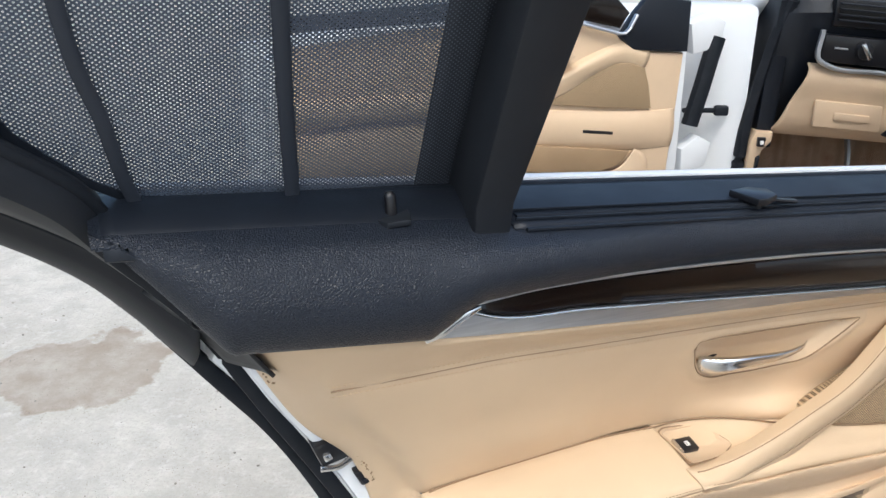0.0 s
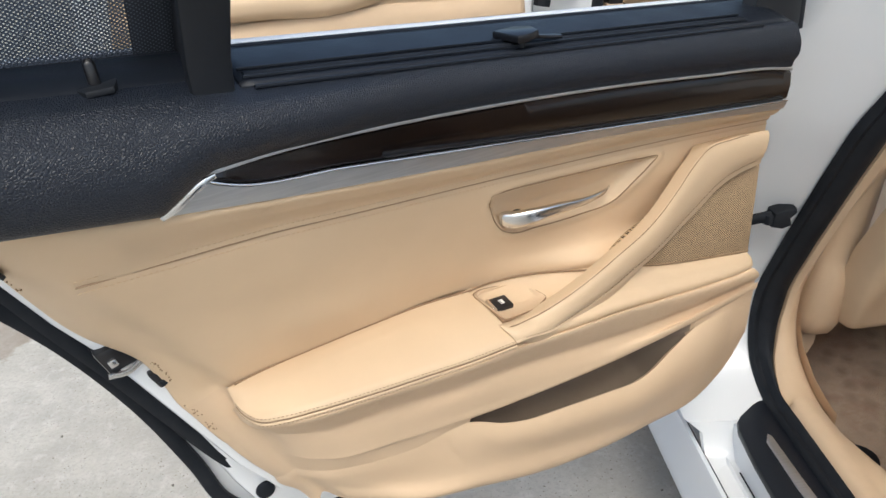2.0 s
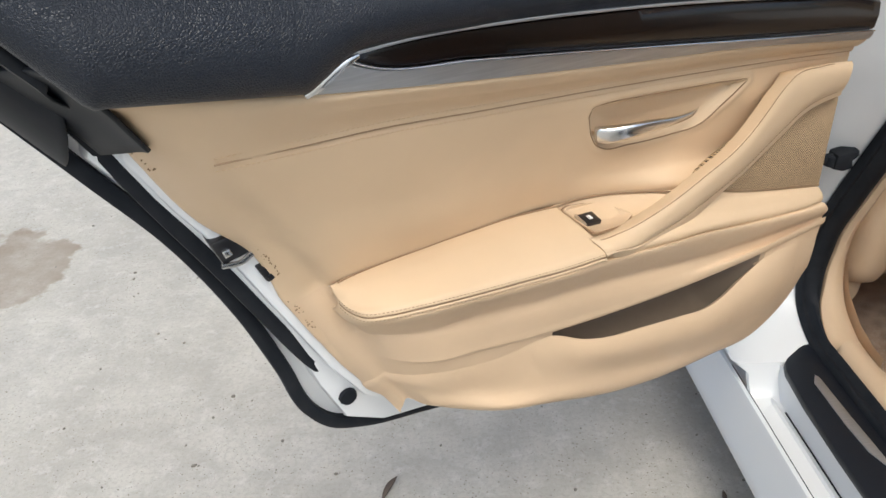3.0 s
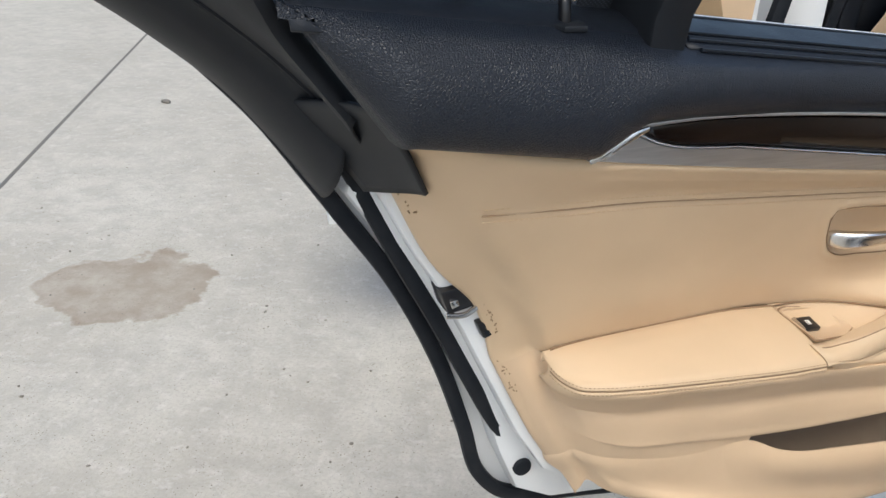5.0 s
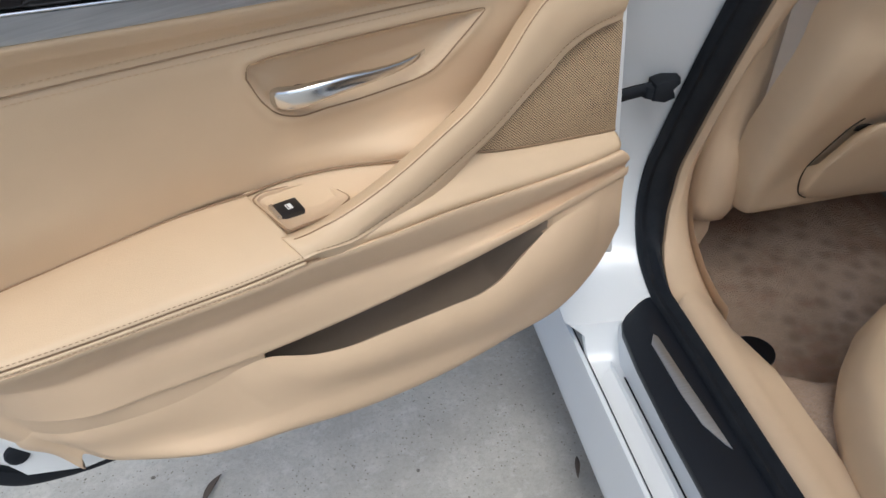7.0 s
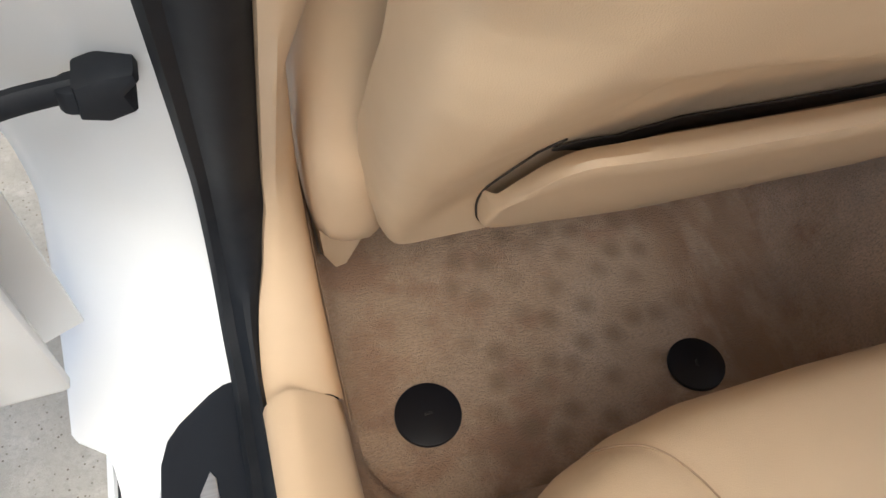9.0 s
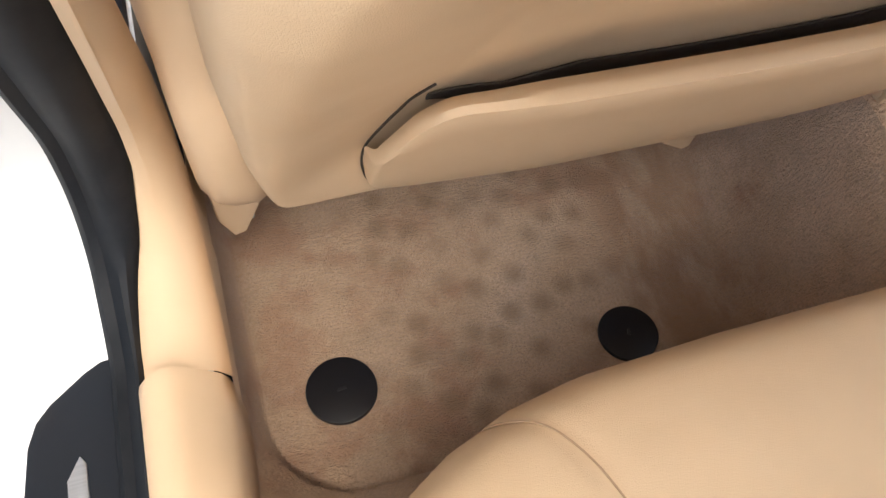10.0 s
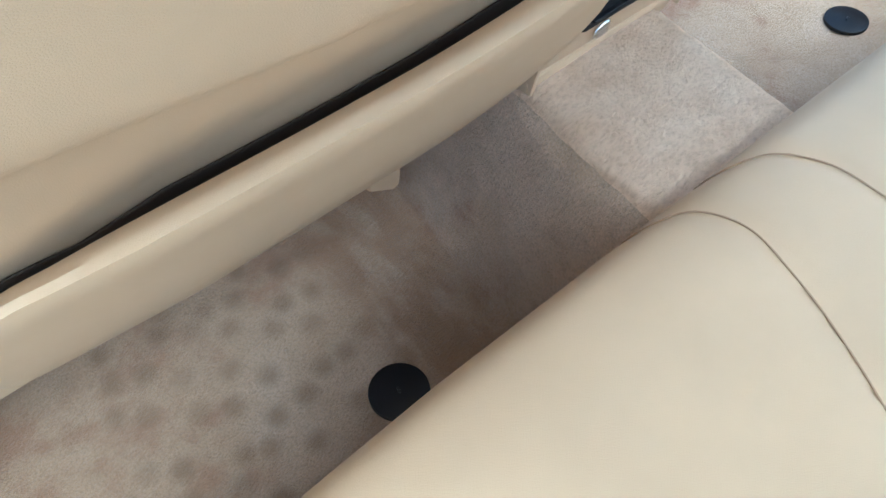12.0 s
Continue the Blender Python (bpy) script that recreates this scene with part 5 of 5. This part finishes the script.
    return [(x, y0 - .050, .14), (x, y0 - .040, .20), (x, y0 - .018, .26), (x, y0 - .003, .305), (x, y0, .335), (x, y0 - .008, .365 - .02 * (1 - k)), (x, y0 - .030, top - .014), (x, y0 - .070, top - .002), (x, y0 - .13, top), (x, -.45 - .1 * k, top - .012), (x, -.66, top - .04)]


sec = lambda x: curve(bench_section(x), 70)

xs = np.r_[np.linspace(.085, .13, 24), np.linspace(.133, .30, 40), np.linspace(.305, 1.48, 120)]
g = np.array([sec(x) for x in xs])


def seam_line(front, top):
    """A seam up the cushion's front at one place across, then back over its top through (across, along)."""
    out = []
    s = sec(front)
    tip = int(np.argmax(s[:, 1]))
    out += [s[i] + (.0, .0, 0) for i in range(8, tip, 5)]
    for x, y, _ in curve([(x, y, 0) for x, y in top], 70):
        s = sec(x)
        k = int(np.argmax(s[:, 1])) + 1
        up = s[k:]
        z = np.interp(-y, -up[:, 1], up[:, 2])
        out.append(np.array((x, y, z)))
    return curve(out, 110)


seams = [seam_line(.262, [(.270, -.131), (.278, -.137), (.292, -.148), (.306, -.170), (.317, -.202), (.328, -.26), (.338, -.36), (.342, -.5)]),
         seam_line(.628, [(.636, -.112), (.645, -.119), (.664, -.134), (.676, -.164), (.666, -.220), (.642, -.279), (.622, -.318), (.59, -.40), (.56, -.5)]),
         seam_line(.710, [(.718, -.116), (.730, -.124), (.752, -.140), (.766, -.170), (.769, -.225), (.768, -.32), (.766, -.5)])]
for s in seams:  # press the hide in along the seams
    near = s[:, None, :]
    for i in range(g.shape[0]):
        if np.min(np.abs(s[:, 0] - g[i, 0, 0])) > 0.03:
            continue
        d = np.min(np.linalg.norm(near - g[i][None], axis=2), axis=0)
        g[i, :, 2] -= 0.0035 * np.exp(-(d / 0.007) ** 2)
part("cushion", grid_bm(g), beige_leather, bench, "cream leather seat cushion with curved seams")
for s in seams:
    part("seam", tube_bm(s + (0, 0.0006, -0.0016), .0007, .0007, 6), seam_soft, bench)
rows = []
for x in np.linspace(.10, 1.46, 30):
    b = .02 * math.cos((x - .78) * 4)
    rows.append(curve([(x, -.60, .30), (x, -.57 + b, .40), (x, -.60 + b, .60), (x, -.68, .80), (x, -.74, .90), (x, -.80, .93), (x, -.88, .90), (x, -.9, .4)], 30))
part("backrest", grid_bm(np.array(rows)), beige_leather, bench, "cream leather seat back")


# ---- front seat ----
seat = thing("front_seat", "beige leather front seat seen from behind, with a map pocket", "car seat")


def back_y(z):
    return 0.070 - 0.47 * (z - 0.36)


def shell_y(x, z, left, right):
    """Depth of the seat back: flanks falling away outside a soft ridge, and a hollow inside it under the upper pad."""
    y = back_y(z) - 0.014 * max(0.0, min(1.0, (z - .52) / .12))
    y += 0.050 * math.exp(-(x - left) / 0.004) + 0.045 * math.exp(-(right - x) / 0.02)
    ridge = float(np.interp(z, (.36, .423, .573, .632, .665, .685, .76), (.166, .168, .184, .194, .204, .214, .24)))
    inner = float(np.interp(z, (.36, .44, .545, .607, .64, .675, .70), (.228, .236, .272, .292, .304, .317, .326)))
    s = (ridge - x) / .005
    y += .62 * .005 * math.log1p(math.exp(max(-40, min(40, s)))) * min(1.0, max(.15, (.80 - z) / .1))
    t = max(0.0, min(1.0, (x - ridge) / (inner - ridge)))
    t = t * .75 + t * t * (3 - 2 * t) * .25
    q = 1 / (1 + math.exp(-max(-40, min(40, (.715 - x) / .008))))
    top = float(np.interp(x, (.20, .25, .30, .373, .449, .60, .75), (.674, .660, .648, .630, .612, .602, .602)))
    low = max(0.0, min(1.0, (z - .375) / .09))
    return y + (.020 + .014 * max(0.0, min(1.0, (x - .27) / .10))) * t * q * low * low * (3 - 2 * low) / (1 + math.exp((z - top) / .007))


def shell_sides(z):
    return (float(np.interp(z, (.362, .368, .38, .44, .53, .60, .70, .95), (.178, .169, .163, .154, .150, .152, .158, .175))),
            float(np.interp(z, (.362, .372, .40, .45, .55, .70, .95), (.600, .640, .705, .735, .745, .745, .72))))


def seat_back_bm():
    """The shell from its bottom edge up."""
    rows = []
    for z in np.r_[np.linspace(.362, .388, 8), np.linspace(.394, .76, 100), np.linspace(.78, .95, 10)]:
        left, right = shell_sides(z)
        fold = float(np.interp(z, (.362, .365, .371, .385), (.040, .016, .005, 0)))
        rows.append([(x, shell_y(x, z, left, right) + fold, z) for x in left + (right - left) * np.linspace(0, 1, 150)])
    return grid_bm(np.array(rows))


part("back_shell", seat_back_bm(), beige_leather, seat, "smooth beige seat back shell")


def pocket_bm():
    """A soft flap with rounded ends, gaping at its upper hem."""
    n = 110
    rows = []
    top = curve([(.2335, .452, 0), (.239, .474, 0), (.248, .504, 0), (.258, .530, 0), (.268, .540, 0), (.300, .5395, 0), (.36, .535, 0), (.47, .527, 0), (.58, .527, 0), (.66, .540, 0), (.700, .560, 0)], n)
    low = curve([(.2335, .432, 0), (.236, .412, 0), (.246, .399, 0), (.262, .393, 0), (.30, .386, 0), (.40, .379, 0), (.50, .376, 0), (.60, .378, 0), (.66, .398, 0), (.700, .440, 0)], n)
    for k, out in ((-.02, .002), (0.0, -.006), (.03, -.013), (.10, -.018), (.30, -.020), (.55, -.0195), (.80, -.0190), (.93, -.0205), (.985, -.0175), (1.0, -.0105), (.985, -.004), (.93, .006)):
        row = []
        for i in range(n):
            x, z = low[i, 0] + (top[i, 0] - low[i, 0]) * k, low[i, 1] + (top[i, 1] - low[i, 1]) * k
            e = min(1.0, .25 + i / 6)
            e = e * e * (3 - 2 * e)
            deep = shell_y(x, z, *shell_sides(z)) + (.003 if i == 0 else .7 * out)
            soft = .45 + .55 * min(1.0, i / 34)
            row.append((x, deep + (back_y(z) + out * soft + .004 - deep) * e, z))
        rows.append(row)
    return grid_bm(np.array(rows))


part("map_pocket", pocket_bm(), beige_leather, seat, "soft beige map pocket with a gaping hem")
# dark sheet added behind the hem as the shade in its gap
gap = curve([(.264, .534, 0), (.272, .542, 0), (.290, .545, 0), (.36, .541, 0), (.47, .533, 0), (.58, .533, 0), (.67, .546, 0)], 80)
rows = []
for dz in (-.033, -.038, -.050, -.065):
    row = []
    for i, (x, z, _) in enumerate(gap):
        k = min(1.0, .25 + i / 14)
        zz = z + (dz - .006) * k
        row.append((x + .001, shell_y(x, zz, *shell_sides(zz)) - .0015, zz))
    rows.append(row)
# thin dark line added as the shade where the flap meets the shell
edge = curve([(.252, .394, 0), (.240, .403, 0), (.2335, .425, 0), (.2340, .448, 0), (.2385, .468, 0), (.2440, .488, 0), (.2510, .508, 0), (.2600, .530, 0), (.2670, .539, 0)], 60)
part("pocket_edge_shade", tube_bm([(x - .0006, shell_y(x, z, *shell_sides(z)) - .0010, z) for x, z, _ in edge], .0008, .0008, 8, (0, 1, 0)), gap_dark, seat, "dark line painted as shade along the pocket's edge")
part("pocket_shade", grid_bm(np.array(rows)), gap_dark, seat, "dark strip painted as the shade in the pocket's gap", thick=.001)

# side valance and rails
rows = []
for z in np.r_[.338, .341, .347, np.linspace(.36, .74, 20)]:
    by = back_y(z) + .016 + .046 * max(0.0, min(1.0, (z - .37) / .12)) + max(0, .45 - z) * .10 + .30 * max(0.0, z - .455)
    d = float(np.interp(z, (.338, .341, .347, .36), (.020, .007, .001, 0)))
    rows.append([(.185, by + .02 + d, z), (.160 - d * .3, by + d, z), (.142, by + .001 + d, z), (.130 + d * .3, by + .007 + d, z), (.122 + d * .5, by + .020 + d, z), (.119 + d * .6, by + .045, z), (.118 + d * .6, by + .10, z), (.118 + d * .6, by + .40, z)])
part("side_valance", grid_bm(np.array(rows)), beige_vinyl, seat, "beige moulded seat side valance", thick=0.003)
part("cushion", box_bm(.14, .72, .16, .62, .30, .46, .04, 4), beige_leather, seat)
rail = slab_bm([(.122, .292), (.132, .268), (.144, .272), (.160, .305), (.164, .35), (.120, .35)], .128, .175, .006, "y")
part("rail_cover", rail, beige_vinyl, seat, "beige seat rail end cover")
part("rail_cover", slab_bm([(.580, .218), (.609, .200), (.618, .204), (.622, .225), (.622, .27), (.580, .27)], .165, .20, .005, "y"), beige_vinyl, seat)
part("rail", box_bm(.125, .150, .22, .62, .155, .30, .004), steel, seat)
part("rail", box_bm(.590, .615, .26, .62, .165, .30, .004), steel, seat)


# ---- rear of the centre console ----
console = thing("center_console", "beige centre console end with a black air vent", "console")
prof = [(.070, .345), (.066, .352), (.061, .375), (.055, .400), (.045, .430), (.033, .465), (.020, .51), (.010, .56), (.018, .60), (.07, .62), (.3, .62)]
rows = []
for x in np.r_[.690, .692, np.linspace(.698, .886, 20), .892, .894]:
    e = .03 if x in (.690, .894) else .008 if x in (.692, .892) else 0
    rows.append(curve([(x, y + e, z) for y, z in prof], 40))
part("console_shell", grid_bm(np.array(rows)), beige_vinyl, console, "beige moulded console shell")
part("console_side", slab_bm([(.055, .36), (.03, .47), (.015, .58), (.07, .62), (.7, .6), (.7, .34)], .6915, .697, .002, "x"), beige_vinyl, console)
part("console_side", slab_bm([(.055, .36), (.03, .47), (.015, .58), (.07, .62), (.7, .6), (.7, .34)], .887, .8925, .002, "x"), beige_vinyl, console)
vent = part("air_vent", slab_bm([(.7245, .437), (.874, .437), (.866, .490), (.7345, .490)], .002, .0155, .003), black_gloss, console, "black slatted air vent")
tiltv = Matrix.Rotation(radians(-17), 4, "X")
vent.matrix_local = Matrix.Translation((0, .0435, .4215)) @ tiltv @ Matrix.Translation((0, -.0155, -.437))
for k in range(4):
    part("slat", box_bm(.733, .866, -.0035, .008, .444 + k * .011, .4465 + k * .011, .0008), navy_plastic, vent)
bm = bmesh.new()
bmesh.ops.create_uvsphere(bm, u_segments=20, v_segments=10, radius=1, matrix=Matrix.Translation((.776, .0535, .391)) @ Matrix.Rotation(radians(-20), 4, "Y") @ Matrix.Diagonal((.011, .004, .0075, 1)))
part("socket_cap", bm, chrome, console, "oval chrome cap")
part("foot_strip", tube_bm([(x, .061 + (x - .69) * .02, .3690) for x in np.linspace(.690, .892, 12)], .004, .006, 8, (0, 0, 1)), beige_vinyl, console)


# ---- front door ----
fdoor = thing("front_door", "white front car door standing open, beige inner trim", "car door", pose(-0.04, 1.04, 0, 0, 0, 200.4))
part("door_skin", slab_bm([(-.02, .26), (.6, .27), (1.08, .30), (1.12, .6), (1.12, .95), (.6, .985), (.0, .96)], -.17, -.14, .01), white_paint, fdoor, "white outer door skin")
part("door_shell", slab_bm([(.085, .32), (.6, .32), (1.05, .36), (1.08, .6), (1.08, .93), (.6, .96), (.090, .94)], -.142, -.012, .012), white_paint, fdoor)
part("trim_panel", slab_bm([(.122, .42), (.30, .40), (.7, .41), (1.0, .44), (1.04, .6), (1.06, .95), (.70, .975), (.40, .955), (.29, .921), (.25, .8815), (.112, .869), (.118, .74), (.126, .60)], -.014, .004, .006), beige_vinyl, fdoor, "beige moulded door trim")
arm = uvw([[(1.05, .853, .0), (.92, .845, .0), (.69, .828, .0), (.573, .812, .0), (.50, .820, .0), (.43, .845, .0), (.347, .882, .0), (.264, .903, .0), (.20, .880, .0)],
           [(1.05, .845, .036), (.92, .836, .036), (.69, .815, .034), (.573, .800, .030), (.50, .808, .027), (.43, .833, .022), (.347, .868, .020), (.270, .885, .012), (.205, .865, .007)],
           [(1.05, .815, .034), (.92, .808, .034), (.69, .792, .032), (.573, .782, .029), (.50, .792, .025), (.43, .818, .020), (.347, .850, .018), (.275, .865, .011), (.21, .85, .006)],
           [(1.05, .79, .01), (.92, .795, .012), (.73, .780, .012), (.59, .765, .012), (.485, .776, .012), (.40, .805, .010), (.34, .835, .008), (.28, .852, .006), (.215, .84, .004)]])
part("armrest", grid_bm(surface(arm, 70, 6)), beige_leather, fdoor, "beige armrest rising into a pull handle", thick=0.002)
part("lower_bolster", grid_bm(surface(uvw([[(1.05, .79, .004), (.73, .775, .004), (.485, .765, .004), (.19, .742, .004), (.125, .742, .004)], [(1.05, .77, .03), (.73, .752, .016), (.485, .74, .014), (.19, .722, .012), (.125, .722, .009)], [(1.05, .72, .03), (.73, .715, .016), (.485, .70, .014), (.19, .672, .012), (.125, .67, .009)], [(1.05, .70, .003), (.73, .69, .003), (.485, .675, .003), (.19, .65, .003), (.125, .65, .003)]]), 60, 6)), beige_vinyl, fdoor, thick=0.002)
part("speaker_grille", slab_bm([(.478, .780), (.43, .818), (.388, .843), (.32, .860), (.25, .855), (.215, .843), (.20, .80), (.190, .748), (.30, .757)], .002, .012, .003), dotted("beige_front_grille", (.40, .285, .165), (.16, .10, .05), .003, .3, 45), fdoor, "beige speaker grille")
# flat slab in a darker beige, painting the shade of the pocket mouth
part("map_pocket", slab_bm([(.617, .706), (.572, .648), (.52, .629), (.324, .606), (.265, .622), (.240, .652), (.40, .676)], .006, .020, .004), leather("pocket_shadow_plastic", (.30, .20, .11), .6, 1200, .1), fdoor, "beige door pocket mouth, coloured darker for the shade inside")
part("pocket_lip", grid_bm(surface(uvw([[(.62, .70, .006), (.578, .645, .018), (.52, .626, .024), (.324, .603, .024), (.262, .618, .020), (.225, .655, .012)], [(.625, .68, .005), (.59, .625, .020), (.52, .600, .028), (.324, .575, .028), (.24, .59, .022), (.20, .64, .012)], [(.63, .6, .003), (.6, .53, .008), (.52, .5, .015), (.324, .48, .015), (.22, .5, .01), (.18, .56, .004)]]), 50, 6)), beige_vinyl, fdoor, thick=0.002)
part("reflector", slab_bm([(.366, .714), (.289, .7035), (.289, .6955), (.366, .706)], .008, .0195, .001), black_gloss, fdoor, "dark slim door lamp")
part("upper_panel", slab_bm([(.107, .872), (.25, .884), (.283, .915), (.252, .965), (.22, 1.0), (.11, .985)], -.012, .012, .006), navy_plastic, fdoor, "dark upper trim corner")
part("metal_strip", tube_bm(curve([(.250, .016, .962), (.276, .018, .924), (.32, .018, .932), (.388, .018, .951), (.6, .018, .972), (1.0, .018, .97)], 50), .004, .006, 8, (0, 1, 0)), silver, fdoor, "satin metal strip")
part("wood_strip", slab_bm([(.265, .966), (.287, .934), (.39, .958), (.6, .979), (1.05, .98), (1.05, 1.01), (.6, 1.02), (.3, 1.0)], .0, .014, .004), wood, fdoor, "dark glossy wood trim strip")
part("inner_handle", tube_bm(curve([(.612, .012, .900), (.58, .022, .898), (.54, .022, .893), (.503, .012, .893)], 20), .004, .006, 10, (0, .2, 1)), chrome, fdoor, "chrome inner handle")
for k, (u, w) in enumerate(((.517, .842), (.500, .851), (.474, .861), (.459, .868), (.436, .878), (.418, .886))):
    s = .009 if k < 4 else .006
    part("switch", slab_bm([(u - s, w - .004), (u + s * .6, w - .010), (u + s, w + .004), (u - s * .6, w + .010)], .020, .048 - k * .004, .002), black_gloss, fdoor)
part("switch_base", slab_bm([(.535, .832), (.51, .822), (.44, .858), (.40, .882), (.41, .896), (.45, .885)], .012, .040, .006), beige_vinyl, fdoor)
part("hinge_cover", tube_bm(curve([(.004, -.030, .895), (.018, -.026, .850), (.034, -.022, .790), (.050, -.020, .730), (.060, -.020, .690)], 24), .020, .016, 10, (0, 1, 0)), rubber, fdoor, "black cable gaiter")
part("hinge_bracket", slab_bm([(.0, .58), (.07, .57), (.075, .63), (.03, .66), (-.01, .64)], -.06, -.02, .006), white_paint, fdoor)
part("hinge_bracket", slab_bm([(.0, .87), (.07, .86), (.085, .93), (.03, .95), (-.01, .93)], -.06, -.02, .006), white_paint, fdoor)

# front pillar foot and front door opening
hinge = thing("front_pillar", "white front door pillar with black seal and check strap", "car pillar")
part("shut_face", slab_bm([(-.100, 1.16), (.018, 1.105), (.045, 1.10), (.06, 1.20), (-.02, 1.26), (-.10, 1.24)], .16, .96, .012, "z"), white_paint, hinge, "white painted pillar face")
part("door_seal", tube_bm(curve([(.105, 1.06, .98), (.080, 1.085, .86), (.055, 1.095, .72), (.045, 1.095, .60), (.050, 1.09, .45), (.055, 1.05, .34), (.055, .95, .30), (.055, .60, .292), (.055, .2, .292)], 90), .016, .014, 10), rubber, hinge, "black rubber door seal")
part("check_strap", box_bm(-.112, -.010, 1.084, 1.096, .708, .720, .004), rubber, hinge)
part("strap_head", box_bm(-.034, .0, 1.078, 1.100, .702, .726, .005), rubber, hinge, "black strap end block")

# ---- dashboard ----
dash = thing("dashboard", "dark dashboard with a beige lower panel", "dashboard")
part("dash_top", grid_bm(np.array([[(x, y, z) for y, z in ((1.12, .66), (1.10, .83), (1.08, .86), (1.06, .95), (1.09, 1.0), (1.2, 1.03), (1.4, 1.02))] for x in np.linspace(.09, 1.45, 20)])), navy_plastic, dash, "dark soft dashboard top", thick=.01)
part("side_cheek", slab_bm([(1.30, .55), (1.09, .62), (1.075, .86), (1.05, .98), (1.3, 1.02)], .075, .120, .01, "x"), navy_plastic, dash)
knee = uvw([[(.165, .832, 1.07), (.30, .818, 1.06), (.42, .800, 1.06)], [(.163, .822, 1.05), (.30, .806, 1.045), (.42, .785, 1.045)], [(.135, .745, 1.06), (.28, .74, 1.05), (.425, .735, 1.05)], [(.118, .690, 1.075), (.28, .67, 1.065), (.50, .645, 1.065)], [(.108, .662, 1.10), (.28, .650, 1.09), (.51, .628, 1.09)], [(.108, .655, 1.16), (.28, .642, 1.16), (.51, .62, 1.16)]])
part("knee_panel", grid_bm(surface(knee, 40, 5)), beige_vinyl, dash, "beige lower dashboard panel", thick=.004)
part("cubby_lid", slab_bm([(.188, .752), (.350, .735), (.352, .670), (.190, .685)], 1.040, 1.052, .006), beige_vinyl, dash, "beige cubby lid")
part("lid_grip", slab_bm([(.235, .722), (.320, .713), (.320, .694), (.235, .702)], 1.034, 1.042, .004), beige_vinyl, dash)
panel = part("light_switch_panel", slab_bm([(.182, .905), (.180, .850), (.196, .842), (.43, .815), (.43, .88)], 1.035, 1.062, .005), black_gloss, dash, "black light switch panel")
part("panel_frame", tube_bm(curve([(.176, 1.036, .915), (.178, 1.034, .845), (.20, 1.034, .833), (.32, 1.036, .816), (.44, 1.038, .800)], 30), .006, .007, 8, (0, 1, 0)), silver, panel, "satin metal frame")
part("rotary_knob", slab_bm([(.272 + .018 * math.cos(a), .868 + .020 * math.sin(a)) for a in np.linspace(0, 6.1, 18)], 1.018, 1.036, .003), black_gloss, panel)
part("rotary_knob", slab_bm([(.256, .884), (.266, .888), (.288, .852), (.279, .848)], 1.010, 1.02, .002), chrome, panel)
part("label_bar", slab_bm([(.208, .876), (.238, .873), (.238, .869), (.208, .872)], 1.032, 1.0355, .0005), silver, panel)
vent = part("air_vent", slab_bm([(.196, .985), (.198, .922), (.36, .905), (.36, .97)], 1.04, 1.065, .005), black_gloss, dash, "black air vent")
for k in range(4):
    part("slat", slab_bm([(.205, .935 + k * .012), (.35, .921 + k * .012), (.35, .925 + k * .012), (.205, .939 + k * .012)], 1.030, 1.05, .001), navy_plastic, vent)
part("kick_trim", slab_bm([(.058, .56), (.060, .640), (.070, .666), (.112, .664), (.112, .64), (.090, .615), (.082, .56)], 1.07, 1.11, .006), beige_vinyl, dash, "beige kick trim")
part("bonnet_release", slab_bm([(.074, .652), (.094, .652), (.092, .628), (.074, .630)], 1.060, 1.072, .002), black_gloss, dash, "small black label plate")
part("bonnet_release", slab_bm([(.080, .645), (.088, .645), (.088, .636), (.080, .636)], 1.056, 1.062, .001), amber, dash)
part("kick_trim", slab_bm([(.076, .600), (.086, .606), (.083, .56), (.076, .56)], 1.062, 1.072, .002), rubber, dash)
part("bulkhead_carpet", slab_bm([(.06, .13), (1.5, .13), (1.5, .70), (.06, .70)], 1.44, 1.50, .01), carpet, dash)
part("bulkhead_carpet", slab_bm([(1.1, .13), (1.5, .13), (1.5, .70), (1.1, .66)], .05, .10, .01, "x"), carpet, dash)
part("column_shroud", slab_bm([(.36, .66), (.44, .78), (.62, .78), (.66, .62)], 1.04, 1.12, .01), navy_plastic, dash)
part("floor_cover", slab_bm([(.06, .9), (.72, .9), (.72, 1.46), (.06, 1.46)], .16, .20, .01, "z"), carpet, dash)

wheel = thing("steering_wheel", "black leather steering wheel", "steering wheel", look((.525, .90, .80), (.525, .6, .92)))
rim = [(.185 * math.cos(a), .185 * math.sin(a), 0) for a in np.linspace(0, 2 * math.pi, 65)]
part("rim", tube_bm(rim, .015, .015, 12), navy_plastic, wheel)
part("hub", slab_bm([(-.09, -.05), (-.06, -.09), (.06, -.09), (.09, -.05), (.09, .05), (-.09, .05)], -.01, .03, .012, "z"), navy_plastic, wheel)
for s in (-1, 1):
    part("spoke", slab_bm([(s * .08, -.02), (s * .18, -.012), (s * .18, .022), (s * .08, .03)], -.006, .014, .004, "z"), navy_plastic, wheel)
    part("spoke_trim", slab_bm([(s * .085, -.006), (s * .165, -.002), (s * .165, .004), (s * .085, .002)], -.012, -.004, .001, "z"), silver, wheel)
for x, w, z0 in ((.43, .045, .46), (.545, .06, .47)):
    pedal = thing("pedal", "black rubber foot pedal on a steel arm", "pedal", pose(x, 1.34, z0), "foot pedals")
    part("pad", box_bm(-w, w, -.012, .0, -.028, .028, .006), rubber, pedal)
    part("arm", tube_bm(curve([(0, 0, 0), (0, .01, .06), (0, .05, .13), (0, .10, .20)], 10), .006, .010, 8), steel, pedal)
